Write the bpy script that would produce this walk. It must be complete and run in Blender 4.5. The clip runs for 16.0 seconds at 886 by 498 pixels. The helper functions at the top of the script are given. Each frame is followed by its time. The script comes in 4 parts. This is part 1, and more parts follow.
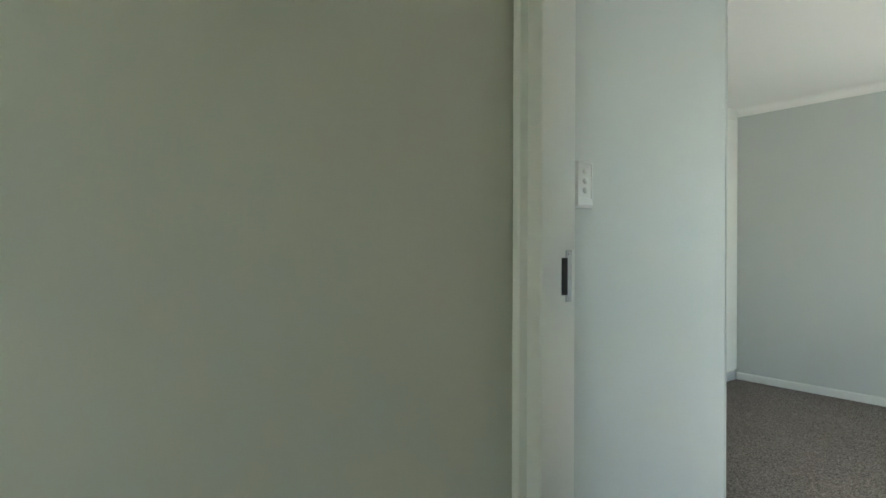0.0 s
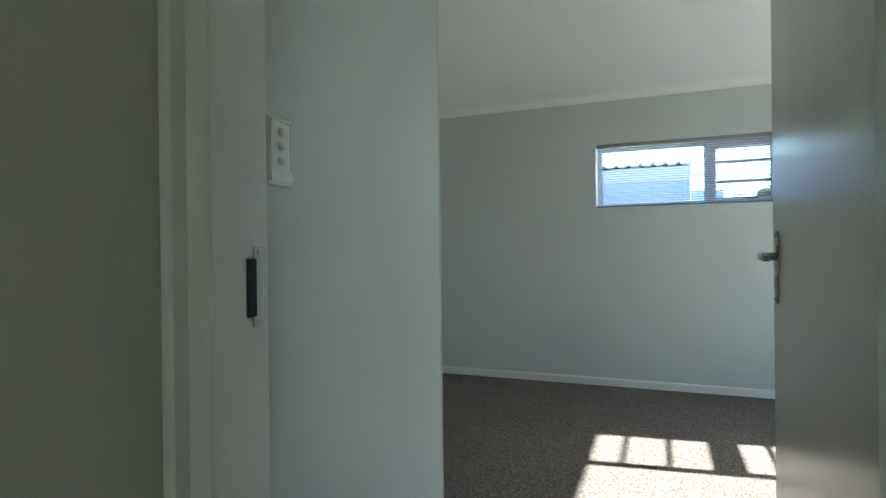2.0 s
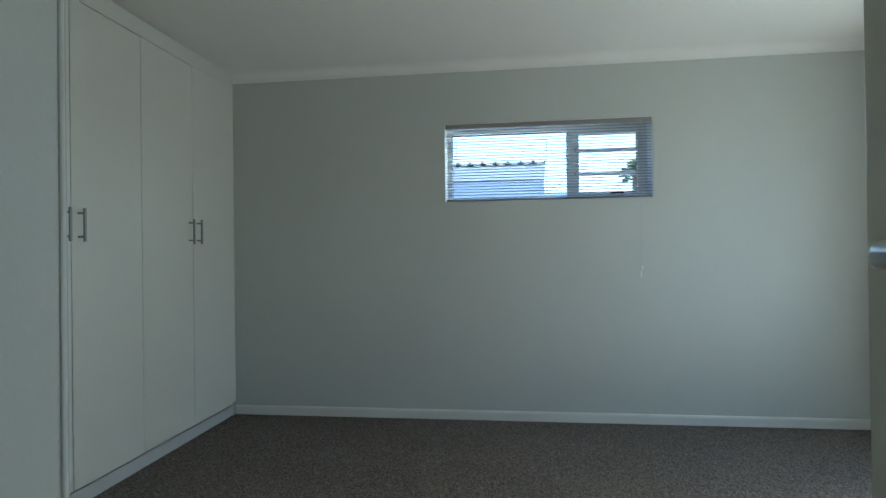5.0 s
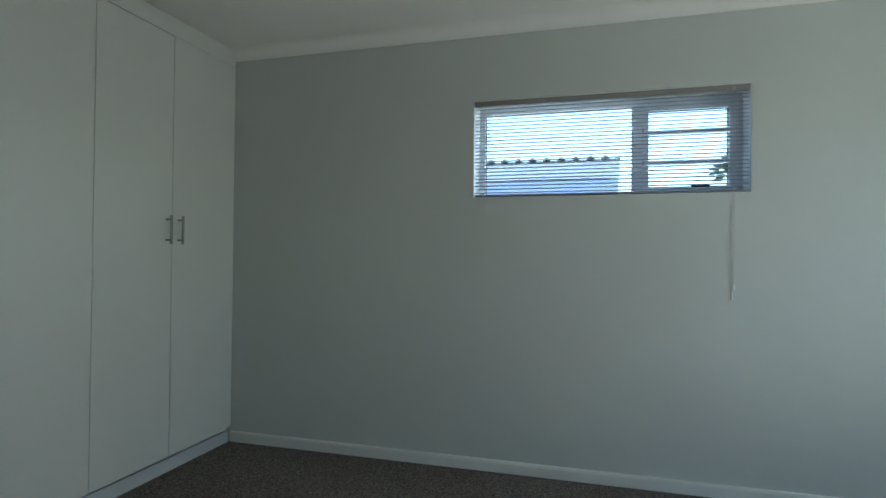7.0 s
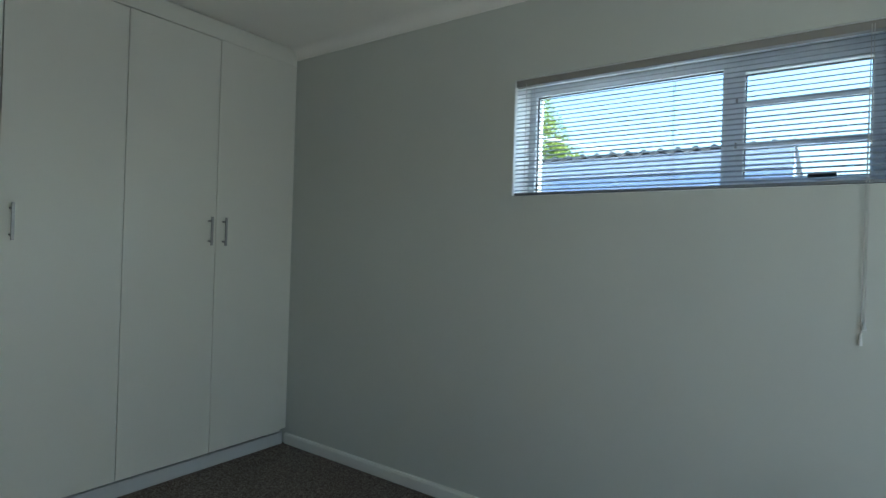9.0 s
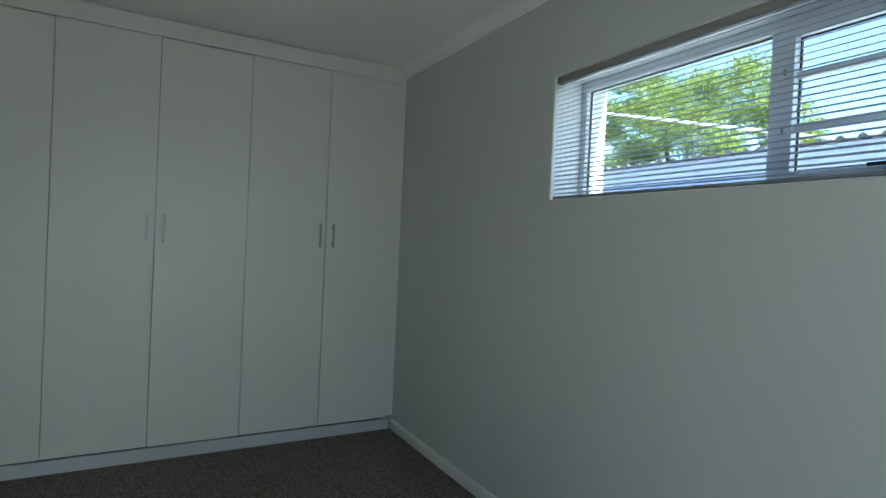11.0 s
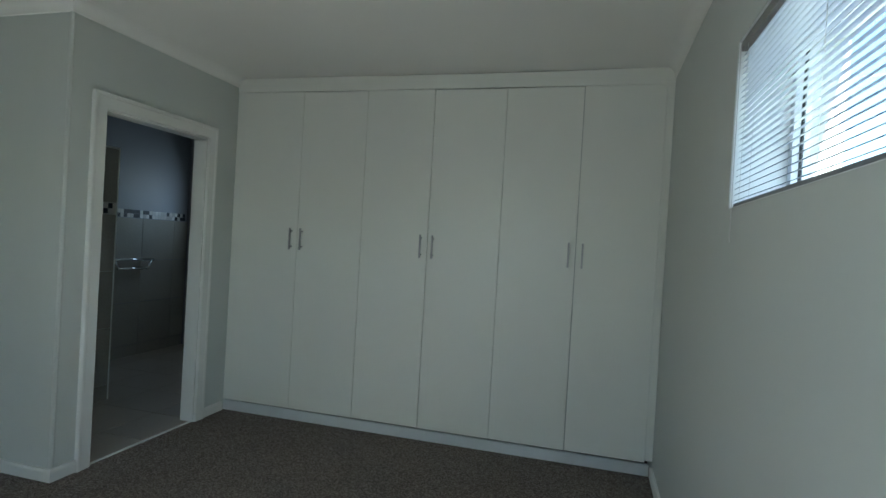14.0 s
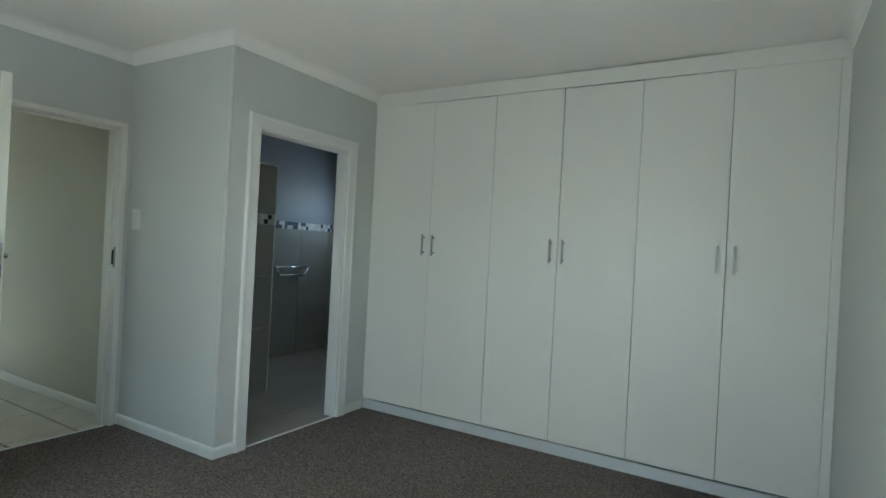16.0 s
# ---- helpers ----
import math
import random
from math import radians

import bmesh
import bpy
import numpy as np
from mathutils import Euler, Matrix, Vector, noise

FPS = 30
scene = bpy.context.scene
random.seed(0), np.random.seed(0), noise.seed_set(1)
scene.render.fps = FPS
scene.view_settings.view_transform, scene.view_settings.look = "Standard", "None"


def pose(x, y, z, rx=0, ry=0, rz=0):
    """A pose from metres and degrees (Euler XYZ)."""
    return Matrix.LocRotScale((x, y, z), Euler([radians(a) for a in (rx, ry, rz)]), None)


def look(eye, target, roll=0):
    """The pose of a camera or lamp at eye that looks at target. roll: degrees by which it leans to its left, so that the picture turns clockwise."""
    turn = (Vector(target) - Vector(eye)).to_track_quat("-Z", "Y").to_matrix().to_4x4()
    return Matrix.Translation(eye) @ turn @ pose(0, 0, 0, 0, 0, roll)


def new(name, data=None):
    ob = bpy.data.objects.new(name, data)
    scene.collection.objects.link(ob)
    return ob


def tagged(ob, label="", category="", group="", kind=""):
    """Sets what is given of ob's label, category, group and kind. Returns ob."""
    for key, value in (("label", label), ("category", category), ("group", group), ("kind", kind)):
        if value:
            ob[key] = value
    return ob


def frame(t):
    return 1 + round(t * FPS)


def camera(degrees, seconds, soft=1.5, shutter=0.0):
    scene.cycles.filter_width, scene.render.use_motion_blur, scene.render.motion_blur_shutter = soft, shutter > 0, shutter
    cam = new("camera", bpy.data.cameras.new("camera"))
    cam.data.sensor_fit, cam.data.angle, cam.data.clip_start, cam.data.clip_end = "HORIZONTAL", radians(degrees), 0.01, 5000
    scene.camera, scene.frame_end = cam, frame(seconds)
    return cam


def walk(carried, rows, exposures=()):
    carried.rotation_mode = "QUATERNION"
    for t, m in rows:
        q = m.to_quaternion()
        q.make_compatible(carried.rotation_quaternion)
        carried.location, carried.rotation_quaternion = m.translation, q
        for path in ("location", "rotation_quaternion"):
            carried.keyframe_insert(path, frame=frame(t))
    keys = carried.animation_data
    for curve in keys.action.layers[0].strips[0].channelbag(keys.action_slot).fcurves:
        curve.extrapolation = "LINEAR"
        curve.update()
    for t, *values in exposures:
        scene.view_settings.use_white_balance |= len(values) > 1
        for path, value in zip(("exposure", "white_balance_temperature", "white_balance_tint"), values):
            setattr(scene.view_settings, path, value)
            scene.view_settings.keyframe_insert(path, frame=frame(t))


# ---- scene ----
cam = camera(78.0, 16.0)
PATH = [
    (0, (-5.284, -2.413, 1.211), (-4.076, -0.819, 1.21), 0.2),
    (0.5, (-5.181, -2.255, 1.218), (-3.664, -0.953, 1.211), -0.0),
    (1, (-5.158, -2.284, 1.207), (-3.5, -1.166, 1.202), -0.5),
    (1.5, (-5.036, -2.185, 1.194), (-3.261, -1.264, 1.195), -0.5),
    (2, (-4.89, -2.094, 1.202), (-3.031, -1.355, 1.199), -0.7),
    (2.5, (-4.679, -2.013, 1.199), (-2.763, -1.439, 1.194), -0.9),
    (3, (-4.52, -1.971, 1.2), (-2.567, -1.54, 1.194), -0.8),
    (3.5, (-4.36, -1.966, 1.193), (-2.386, -1.643, 1.189), -0.7),
    (4, (-4.184, -1.985, 1.19), (-2.2, -1.727, 1.192), -1.0),
    (5.25, (-3.745, -2.075, 1.178), (-1.762, -1.825, 1.19), -0.7),
    (6.5, (-3.261, -2.277, 1.171), (-1.301, -1.879, 1.198), 0.1),
    (7, (-3.031, -2.259, 1.198), (-1.106, -1.716, 1.225), 0.5),
    (7.5, (-2.807, -2.322, 1.211), (-0.928, -1.639, 1.239), 0.9),
    (8, (-2.594, -2.481, 1.23), (-0.779, -1.642, 1.251), 1.2),
    (10.5, (-1.831, -3.327, 1.3), (-0.653, -1.711, 1.287), 2.5),
    (11, (-1.598, -3.492, 1.317), (-0.625, -1.745, 1.296), 2.6),
    (11.5, (-1.386, -3.625, 1.359), (-0.642, -1.769, 1.314), 2.8),
    (12, (-1.121, -3.687, 1.315), (-0.622, -1.751, 1.294), 3.3),
    (12.5, (-0.909, -3.689, 1.336), (-0.622, -1.71, 1.305), 3.5),
    (13, (-0.656, -3.702, 1.373), (-0.692, -1.703, 1.34), 3.3),
    (13.5, (-0.5, -3.675, 1.376), (-0.807, -1.699, 1.353), 3.4),
    (14, (-0.419, -3.575, 1.365), (-0.951, -1.648, 1.342), 3.3),
    (14.5, (-0.364, -3.505, 1.369), (-1.078, -1.637, 1.345), 3.1),
    (15, (-0.315, -3.467, 1.363), (-1.198, -1.672, 1.336), 3.0),
    (15.5, (-0.3, -3.455, 1.365), (-1.28, -1.711, 1.335), 3.2),
    (16, (-0.319, -3.469, 1.318), (-1.345, -1.753, 1.313), 3.0),
]
cam.data.dof.use_dof = False
walk(cam, [(t, look(eye, target, roll)) for t, eye, target, roll in PATH],
     exposures=[(0.0, 3.9, 6080, 2), (1.5, 3.15, 5950, 2), (3.0, 2.75, 5720, 1), (4.0, 2.67, 5680, 0), (8.0, 2.37, 5800, 0), (10.5, 2.27, 5700, 0), (12.5, 2.25, 5730, 0), (13.5, 2.33, 5780, 0), (15.0, 3.02, 5820, 0), (16.0, 3.2, 5850, 1)])

# ---- world, sun, large lights ----
SUN_ELEV, SUN_EAST = 35.4, 7.3          # degrees above the horizon; degrees east of due south
world = bpy.data.worlds.new("sky")
scene.world = world
world.use_nodes = True
wn = world.node_tree
sky = wn.nodes.new("ShaderNodeTexSky")
sky.sky_type, sky.sun_disc = "NISHITA", False
sky.sun_elevation, sky.sun_rotation = radians(SUN_ELEV), radians(180 - SUN_EAST)
wn.links.new(sky.outputs[0], wn.nodes["Background"].inputs[0])
wn.nodes["Background"].inputs[1].default_value = 0.12

sun = new("sun", bpy.data.lights.new("sun", "SUN"))
sun.data.energy, sun.data.angle, sun.data.color = 5.0, radians(0.5), (1.0, 0.96, 0.89)
az = radians(SUN_EAST)
toward = Vector((math.sin(az) * math.cos(radians(SUN_ELEV)), -math.cos(az) * math.cos(radians(SUN_ELEV)), math.sin(radians(SUN_ELEV))))
sun.matrix_world = look(toward * 30, (0, 0, 0))

# area lamps that stand in for daylight and its bounce at the openings
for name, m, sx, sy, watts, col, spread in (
        ("sky_fill", look((-1.46, -4.53, 1.35), (-1.15, -3.7, 0.55)), 1.16, 1.3, 0.40, (0.72, 0.87, 1.0), 130),
        # Upward lamp imitates sun bounced off the added paving onto the ceiling.
        ("paving_bounce_fill", look((-1.46, -4.525, 0.80), (-1.2, -3.6, 1.75)), 1.16, 1.2, 1.0, (1.0, 0.97, 0.91), 130),
        # Passage fill has no known source; it is added with its opening.
        ("sky_fill", look((-7.0, -3.10, 1.20), (-6.8, -1.3, 0.75)), 0.4, 1.2, 0.36, (0.92, 0.97, 0.84), 180),
        # Bathroom fill enters by an unseen window, inferred from bluish sheen.
        ("sky_fill", look((-4.4, 1.86, 1.72), (-4.4, 0.0, 0.9)), 0.5, 0.45, 0.42, (0.72, 0.84, 1.0), 180)):
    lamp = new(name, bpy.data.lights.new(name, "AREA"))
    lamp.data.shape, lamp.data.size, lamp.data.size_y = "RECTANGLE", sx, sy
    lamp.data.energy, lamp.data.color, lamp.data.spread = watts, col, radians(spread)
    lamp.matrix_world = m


# ---- materials ----
def mat(name, color, rough=0.5, metal=0.0, vary=0.06, scale=3.0, grain=0.0, grain_scale=300.0, bump=0.0, bump_scale=200.0,
        spec=0.5, tint=None, coat=0.0, stretch=(1, 1, 1), piece=0.0):
    """Procedural surface: broad mottling, fine grain, relief."""
    m = bpy.data.materials.new(name)
    m.use_nodes = True
    nt = m.node_tree
    b = nt.nodes["Principled BSDF"]
    b.inputs["Roughness"].default_value = rough
    b.inputs["Metallic"].default_value = metal
    b.inputs["Specular IOR Level"].default_value = spec
    b.inputs["Coat Weight"].default_value = coat
    tc = nt.nodes.new("ShaderNodeTexCoord")
    mp = nt.nodes.new("ShaderNodeMapping")
    mp.inputs["Scale"].default_value = stretch
    nt.links.new(tc.outputs["Object"], mp.inputs[0])
    n1 = nt.nodes.new("ShaderNodeTexNoise")
    n1.inputs["Scale"].default_value, n1.inputs["Detail"].default_value = scale, 5
    nt.links.new(mp.outputs[0], n1.inputs["Vector"])
    mix = nt.nodes.new("ShaderNodeMix")
    mix.data_type = "RGBA"
    lo = [c * (1 - vary) for c in color]
    hi = [min(1, c * (1 + vary)) for c in (tint or color)]
    mix.inputs[6].default_value, mix.inputs[7].default_value = (*lo, 1), (*hi, 1)
    nt.links.new(n1.outputs[0], mix.inputs[0])
    out = mix.outputs[2]
    n2 = nt.nodes.new("ShaderNodeTexNoise")
    n2.inputs["Scale"].default_value, n2.inputs["Detail"].default_value = grain_scale, 3
    nt.links.new(mp.outputs[0], n2.inputs["Vector"])
    if grain:
        ramp = nt.nodes.new("ShaderNodeMapRange")
        ramp.inputs[1].default_value, ramp.inputs[2].default_value = 0.3, 0.7
        ramp.inputs[3].default_value, ramp.inputs[4].default_value = 1 - grain, 1 + grain
        nt.links.new(n2.outputs[0], ramp.inputs[0])
        mul = nt.nodes.new("ShaderNodeVectorMath")
        mul.operation = "SCALE"
        nt.links.new(out, mul.inputs[0])
        nt.links.new(ramp.outputs[0], mul.inputs["Scale"])
        out = mul.outputs[0]
    if piece:
        oi = nt.nodes.new("ShaderNodeObjectInfo")
        mr = nt.nodes.new("ShaderNodeMapRange")
        mr.inputs[3].default_value, mr.inputs[4].default_value = 1 - piece, 1 + piece
        nt.links.new(oi.outputs["Random"], mr.inputs[0])
        mu = nt.nodes.new("ShaderNodeVectorMath")
        mu.operation = "SCALE"
        nt.links.new(out, mu.inputs[0])
        nt.links.new(mr.outputs[0], mu.inputs["Scale"])
        out = mu.outputs[0]
    nt.links.new(out, b.inputs["Base Color"])
    rr = nt.nodes.new("ShaderNodeMapRange")
    rr.inputs[3].default_value, rr.inputs[4].default_value = max(0.02, rough - 0.07), min(1, rough + 0.07)
    nt.links.new(n1.outputs[0], rr.inputs[0])
    nt.links.new(rr.outputs[0], b.inputs["Roughness"])
    if bump:
        n3 = nt.nodes.new("ShaderNodeTexNoise")
        n3.inputs["Scale"].default_value, n3.inputs["Detail"].default_value = bump_scale, 3
        nt.links.new(mp.outputs[0], n3.inputs["Vector"])
        bp = nt.nodes.new("ShaderNodeBump")
        bp.inputs["Strength"].default_value, bp.inputs["Distance"].default_value = bump, 0.004
        nt.links.new(n3.outputs[0], bp.inputs["Height"])
        nt.links.new(bp.outputs[0], b.inputs["Normal"])
    return m


M_WALL = mat("grey_wall_paint", (0.60, 0.62, 0.585), 0.55, vary=0.03, scale=1.6, bump=0.12, bump_scale=55, spec=0.35)
# Whiter than the wall: sky light on the reveal is put into this colour.
M_REVEAL = mat("sky_lit_reveal_paint", (0.82, 0.83, 0.83), 0.5, vary=0.04, scale=5, bump=0.1, bump_scale=60)
# Slightly paler than the wall: window light on the corner, painted in.
M_BEAD = mat("corner_highlight_paint", (0.635, 0.65, 0.615), 0.42, vary=0.05, scale=5, bump=0.1, bump_scale=60, spec=0.5)
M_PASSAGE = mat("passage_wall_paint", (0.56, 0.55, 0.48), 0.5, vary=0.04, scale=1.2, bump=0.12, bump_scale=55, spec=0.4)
M_CEIL = mat("ceiling_paint", (0.88, 0.87, 0.83), 0.75, vary=0.025, scale=1.5, bump=0.1, bump_scale=40, spec=0.2)
M_TRIM = mat("white_enamel", (0.78, 0.78, 0.74), 0.32, vary=0.03, scale=6, bump=0.08, bump_scale=40)
M_DOOR = mat("door_enamel", (0.70, 0.69, 0.61), 0.24, vary=0.03, scale=3, bump=0.10, bump_scale=26, stretch=(1, 1, 0.35))
M_MELAMINE = mat("white_melamine", (0.76, 0.755, 0.69), 0.42, vary=0.02, scale=2, bump=0.04, bump_scale=250)
# White plinth greyed: its bluish recess shade is put into this colour.
M_PLINTH = mat("shaded_plinth_melamine", (0.60, 0.615, 0.62), 0.4, vary=0.06, scale=4, bump=0.05, bump_scale=150)
M_CARCASS = mat("wardrobe_carcass", (0.30, 0.30, 0.29), 0.6, vary=0.05)
M_STEEL = mat("brushed_steel", (0.38, 0.38, 0.37), 0.45, metal=1.0, vary=0.08, scale=30, grain=0.1, grain_scale=500, stretch=(1, 1, 0.1))
M_SATIN = mat("satin_steel", (0.46, 0.46, 0.45), 0.27, metal=1.0, vary=0.08, scale=30)
M_CHROME = mat("chrome", (0.90, 0.92, 0.95), 0.16, metal=1.0, vary=0.05, scale=20)
M_PLASTIC = mat("white_plastic", (0.80, 0.80, 0.77), 0.3, vary=0.02, scale=8)
# Near-black for screw heads, and for the shade inside lock holes.
M_DARK = mat("hole_shade_and_screw_black", (0.005, 0.005, 0.005), 0.7, vary=0.2)
M_ALU = mat("white_window_frame", (0.78, 0.81, 0.86), 0.33, vary=0.03, scale=6)
M_GASKET = mat("black_gasket", (0.02, 0.02, 0.022), 0.6, vary=0.1)
# White blind; backlit slats and shadowed rails are darkened in these three colours.
M_SLAT = mat("blind_slat_backlit_enamel", (0.41, 0.44, 0.50), 0.35, vary=0.03, scale=8)
M_RAIL = mat("blind_rail_shaded_enamel", (0.26, 0.27, 0.29), 0.4, vary=0.04, scale=8)
M_HEAD = mat("blind_headrail_shaded_enamel", (0.30, 0.29, 0.27), 0.4, vary=0.04, scale=8)
M_CORD = mat("blind_cord", (0.60, 0.59, 0.58), 0.8, vary=0.1, scale=50)
M_TILE = mat("cream_floor_tile", (0.70, 0.66, 0.56), 0.25, vary=0.07, scale=5, grain=0.05, grain_scale=90, piece=0.04)
M_GROUT = mat("dark_grout", (0.05, 0.045, 0.04), 0.9, vary=0.2, scale=20)
M_BTILE = mat("taupe_wall_tile", (0.37, 0.345, 0.295), 0.22, vary=0.08, scale=4, grain=0.06, grain_scale=60, piece=0.06)
M_BGROUT = mat("pale_grout", (0.60, 0.57, 0.52), 0.8, vary=0.08, scale=20)
M_BFLOOR = mat("beige_bathroom_tile", (0.36, 0.31, 0.25), 0.4, vary=0.08, scale=4, grain=0.06, grain_scale=60, piece=0.05)
M_MOS_D = mat("dark_mosaic", (0.012, 0.014, 0.022), 0.55, vary=0.3, scale=20, piece=0.4)
M_MOS_L = mat("pale_mosaic", (0.60, 0.58, 0.55), 0.5, vary=0.1, scale=20, piece=0.25)
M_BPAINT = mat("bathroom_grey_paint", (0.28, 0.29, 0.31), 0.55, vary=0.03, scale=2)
M_EXT = mat("white_plaster", (0.72, 0.73, 0.76), 0.85, vary=0.05, scale=1.5, bump=0.25, bump_scale=60)
# Blue and lavender are sky-lit shade put into the outbuilding's colours.
M_SHED = mat("blue_shaded_plaster", (0.30, 0.37, 0.58), 0.85, vary=0.06, scale=1.5, bump=0.25, bump_scale=60)
M_FASCIA = mat("lavender_shaded_paint", (0.46, 0.50, 0.66), 0.7, vary=0.05, scale=2)
M_ROOF = mat("corrugated_fibre_roof", (0.16, 0.16, 0.17), 0.8, vary=0.25, scale=6, grain=0.2, grain_scale=60)
M_BARK = mat("bark", (0.10, 0.075, 0.05), 0.9, vary=0.3, scale=8, bump=0.5, bump_scale=30)
M_GROUND = mat("garden_ground", (0.14, 0.13, 0.08), 0.95, vary=0.3, scale=0.6, grain=0.3, grain_scale=12)
M_PAVE = mat("pale_paving", (0.55, 0.53, 0.49), 0.9, vary=0.12, scale=2, grain=0.1, grain_scale=40)


def carpet_material():
    m = bpy.data.materials.new("speckled_loop_carpet")
    m.use_nodes = True
    nt = m.node_tree
    b = nt.nodes["Principled BSDF"]
    b.inputs["Roughness"].default_value = 0.95
    b.inputs["Specular IOR Level"].default_value = 0.1
    tc = nt.nodes.new("ShaderNodeTexCoord")
    v = nt.nodes.new("ShaderNodeTexVoronoi")
    v.inputs["Scale"].default_value = 165
    n = nt.nodes.new("ShaderNodeTexNoise")
    n.inputs["Scale"].default_value, n.inputs["Detail"].default_value = 62, 4
    w = nt.nodes.new("ShaderNodeTexNoise")
    w.inputs["Scale"].default_value, w.inputs["Detail"].default_value = 1.7, 3
    for x in (v, n, w):
        nt.links.new(tc.outputs["Object"], x.inputs["Vector"])
    sep = nt.nodes.new("ShaderNodeSeparateColor")
    nt.links.new(v.outputs["Color"], sep.inputs[0])
    add = nt.nodes.new("ShaderNodeMath")
    add.operation = "MULTIPLY_ADD"
    add.inputs[1].default_value = 0.55
    nt.links.new(sep.outputs[0], add.inputs[0])
    half = nt.nodes.new("ShaderNodeMath")
    half.operation = "MULTIPLY"
    half.inputs[1].default_value = 0.5
    nt.links.new(n.outputs[0], half.inputs[0])
    nt.links.new(half.outputs[0], add.inputs[2])
    cr = nt.nodes.new("ShaderNodeValToRGB")
    e = cr.color_ramp.elements
    e[0].position, e[0].color = 0.22, (0.082, 0.069, 0.060, 1)
    e[1].position, e[1].color = 0.80, (0.300, 0.260, 0.234, 1)
    mid = e.new(0.5)
    mid.color = (0.152, 0.128, 0.111, 1)
    nt.links.new(add.outputs[0], cr.inputs[0])
    mr = nt.nodes.new("ShaderNodeMapRange")
    mr.inputs[3].default_value, mr.inputs[4].default_value = 0.85, 1.15
    nt.links.new(w.outputs[0], mr.inputs[0])
    sc = nt.nodes.new("ShaderNodeVectorMath")
    sc.operation = "SCALE"
    nt.links.new(cr.outputs[0], sc.inputs[0])
    nt.links.new(mr.outputs[0], sc.inputs["Scale"])
    nt.links.new(sc.outputs[0], b.inputs["Base Color"])
    bp = nt.nodes.new("ShaderNodeBump")
    bp.inputs["Strength"].default_value, bp.inputs["Distance"].default_value = 0.8, 0.006
    nt.links.new(add.outputs[0], bp.inputs["Height"])
    nt.links.new(bp.outputs[0], b.inputs["Normal"])
    return m


def glass_material():
    m = bpy.data.materials.new("clear_glass")
    m.use_nodes = True
    nt = m.node_tree
    nt.nodes.remove(nt.nodes["Principled BSDF"])
    tr = nt.nodes.new("ShaderNodeBsdfTransparent")
    tr.inputs[0].default_value = (0.93, 0.97, 0.96, 1)
    gl = nt.nodes.new("ShaderNodeBsdfGlossy")
    gl.inputs["Roughness"].default_value = 0.02
    lw = nt.nodes.new("ShaderNodeLayerWeight")
    pw5 = nt.nodes.new("ShaderNodeMath")
    pw5.operation = "POWER"
    pw5.inputs[1].default_value = 4.0
    nt.links.new(lw.outputs["Facing"], pw5.inputs[0])
    fr = nt.nodes.new("ShaderNodeMath")
    fr.operation = "MULTIPLY_ADD"
    fr.inputs[1].default_value, fr.inputs[2].default_value = 0.6, 0.03
    nt.links.new(pw5.outputs[0], fr.inputs[0])
    mx = nt.nodes.new("ShaderNodeMixShader")
    nt.links.new(fr.outputs[0], mx.inputs[0])
    nt.links.new(tr.outputs[0], mx.inputs[1])
    nt.links.new(gl.outputs[0], mx.inputs[2])
    nt.links.new(mx.outputs[0], nt.nodes["Material Output"].inputs[0])
    return m


def leaf_material(name, dark, lite):
    """Leaves that differ one by one, thin enough to let light through."""
    m = bpy.data.materials.new(name)
    m.use_nodes = True
    nt = m.node_tree
    b = nt.nodes["Principled BSDF"]
    b.inputs["Roughness"].default_value = 0.45
    g = nt.nodes.new("ShaderNodeNewGeometry")
    cr = nt.nodes.new("ShaderNodeValToRGB")
    e = cr.color_ramp.elements
    e[0].position, e[0].color = 0.0, (*dark, 1)
    e[1].position, e[1].color = 1.0, (*lite, 1)
    e.new(0.6).color = (*[(p + q) / 2 for p, q in zip(dark, lite)], 1)
    nt.links.new(g.outputs["Random Per Island"], cr.inputs[0])
    nt.links.new(cr.outputs[0], b.inputs["Base Color"])
    t = nt.nodes.new("ShaderNodeBsdfTranslucent")
    nt.links.new(cr.outputs[0], t.inputs[0])
    mx = nt.nodes.new("ShaderNodeMixShader")
    mx.inputs[0].default_value = 0.42
    nt.links.new(b.outputs[0], mx.inputs[1])
    nt.links.new(t.outputs[0], mx.inputs[2])
    nt.links.new(mx.outputs[0], nt.nodes["Material Output"].inputs[0])
    return m


M_CARPET = carpet_material()
M_GLASS = glass_material()
M_LEAF = leaf_material("bright_foliage", (0.07, 0.13, 0.02), (0.36, 0.42, 0.08))
M_LEAF_FAR = leaf_material("dull_foliage", (0.035, 0.06, 0.03), (0.15, 0.20, 0.09))


# ---- mesh helpers ----
def mesh_of(name, bm, material, smooth=False):
    me = bpy.data.meshes.new(name)
    bmesh.ops.recalc_face_normals(bm, faces=bm.faces)
    bm.to_mesh(me)
    bm.free()
    me.materials.append(material)
    if smooth:
        for p in me.polygons:
            p.use_smooth = True
    return me


def part(name, bm, material, parent=None, label="", smooth=False):
    ob = new(name, mesh_of(name, bm, material, smooth))
    if parent is not None:
        ob.parent = parent
    if label:
        tagged(ob, label)
    return ob


def empty(name, m=None):
    ob = new(name)
    ob.empty_display_size = 0.1
    if m is not None:
        ob.matrix_world = m
    return ob


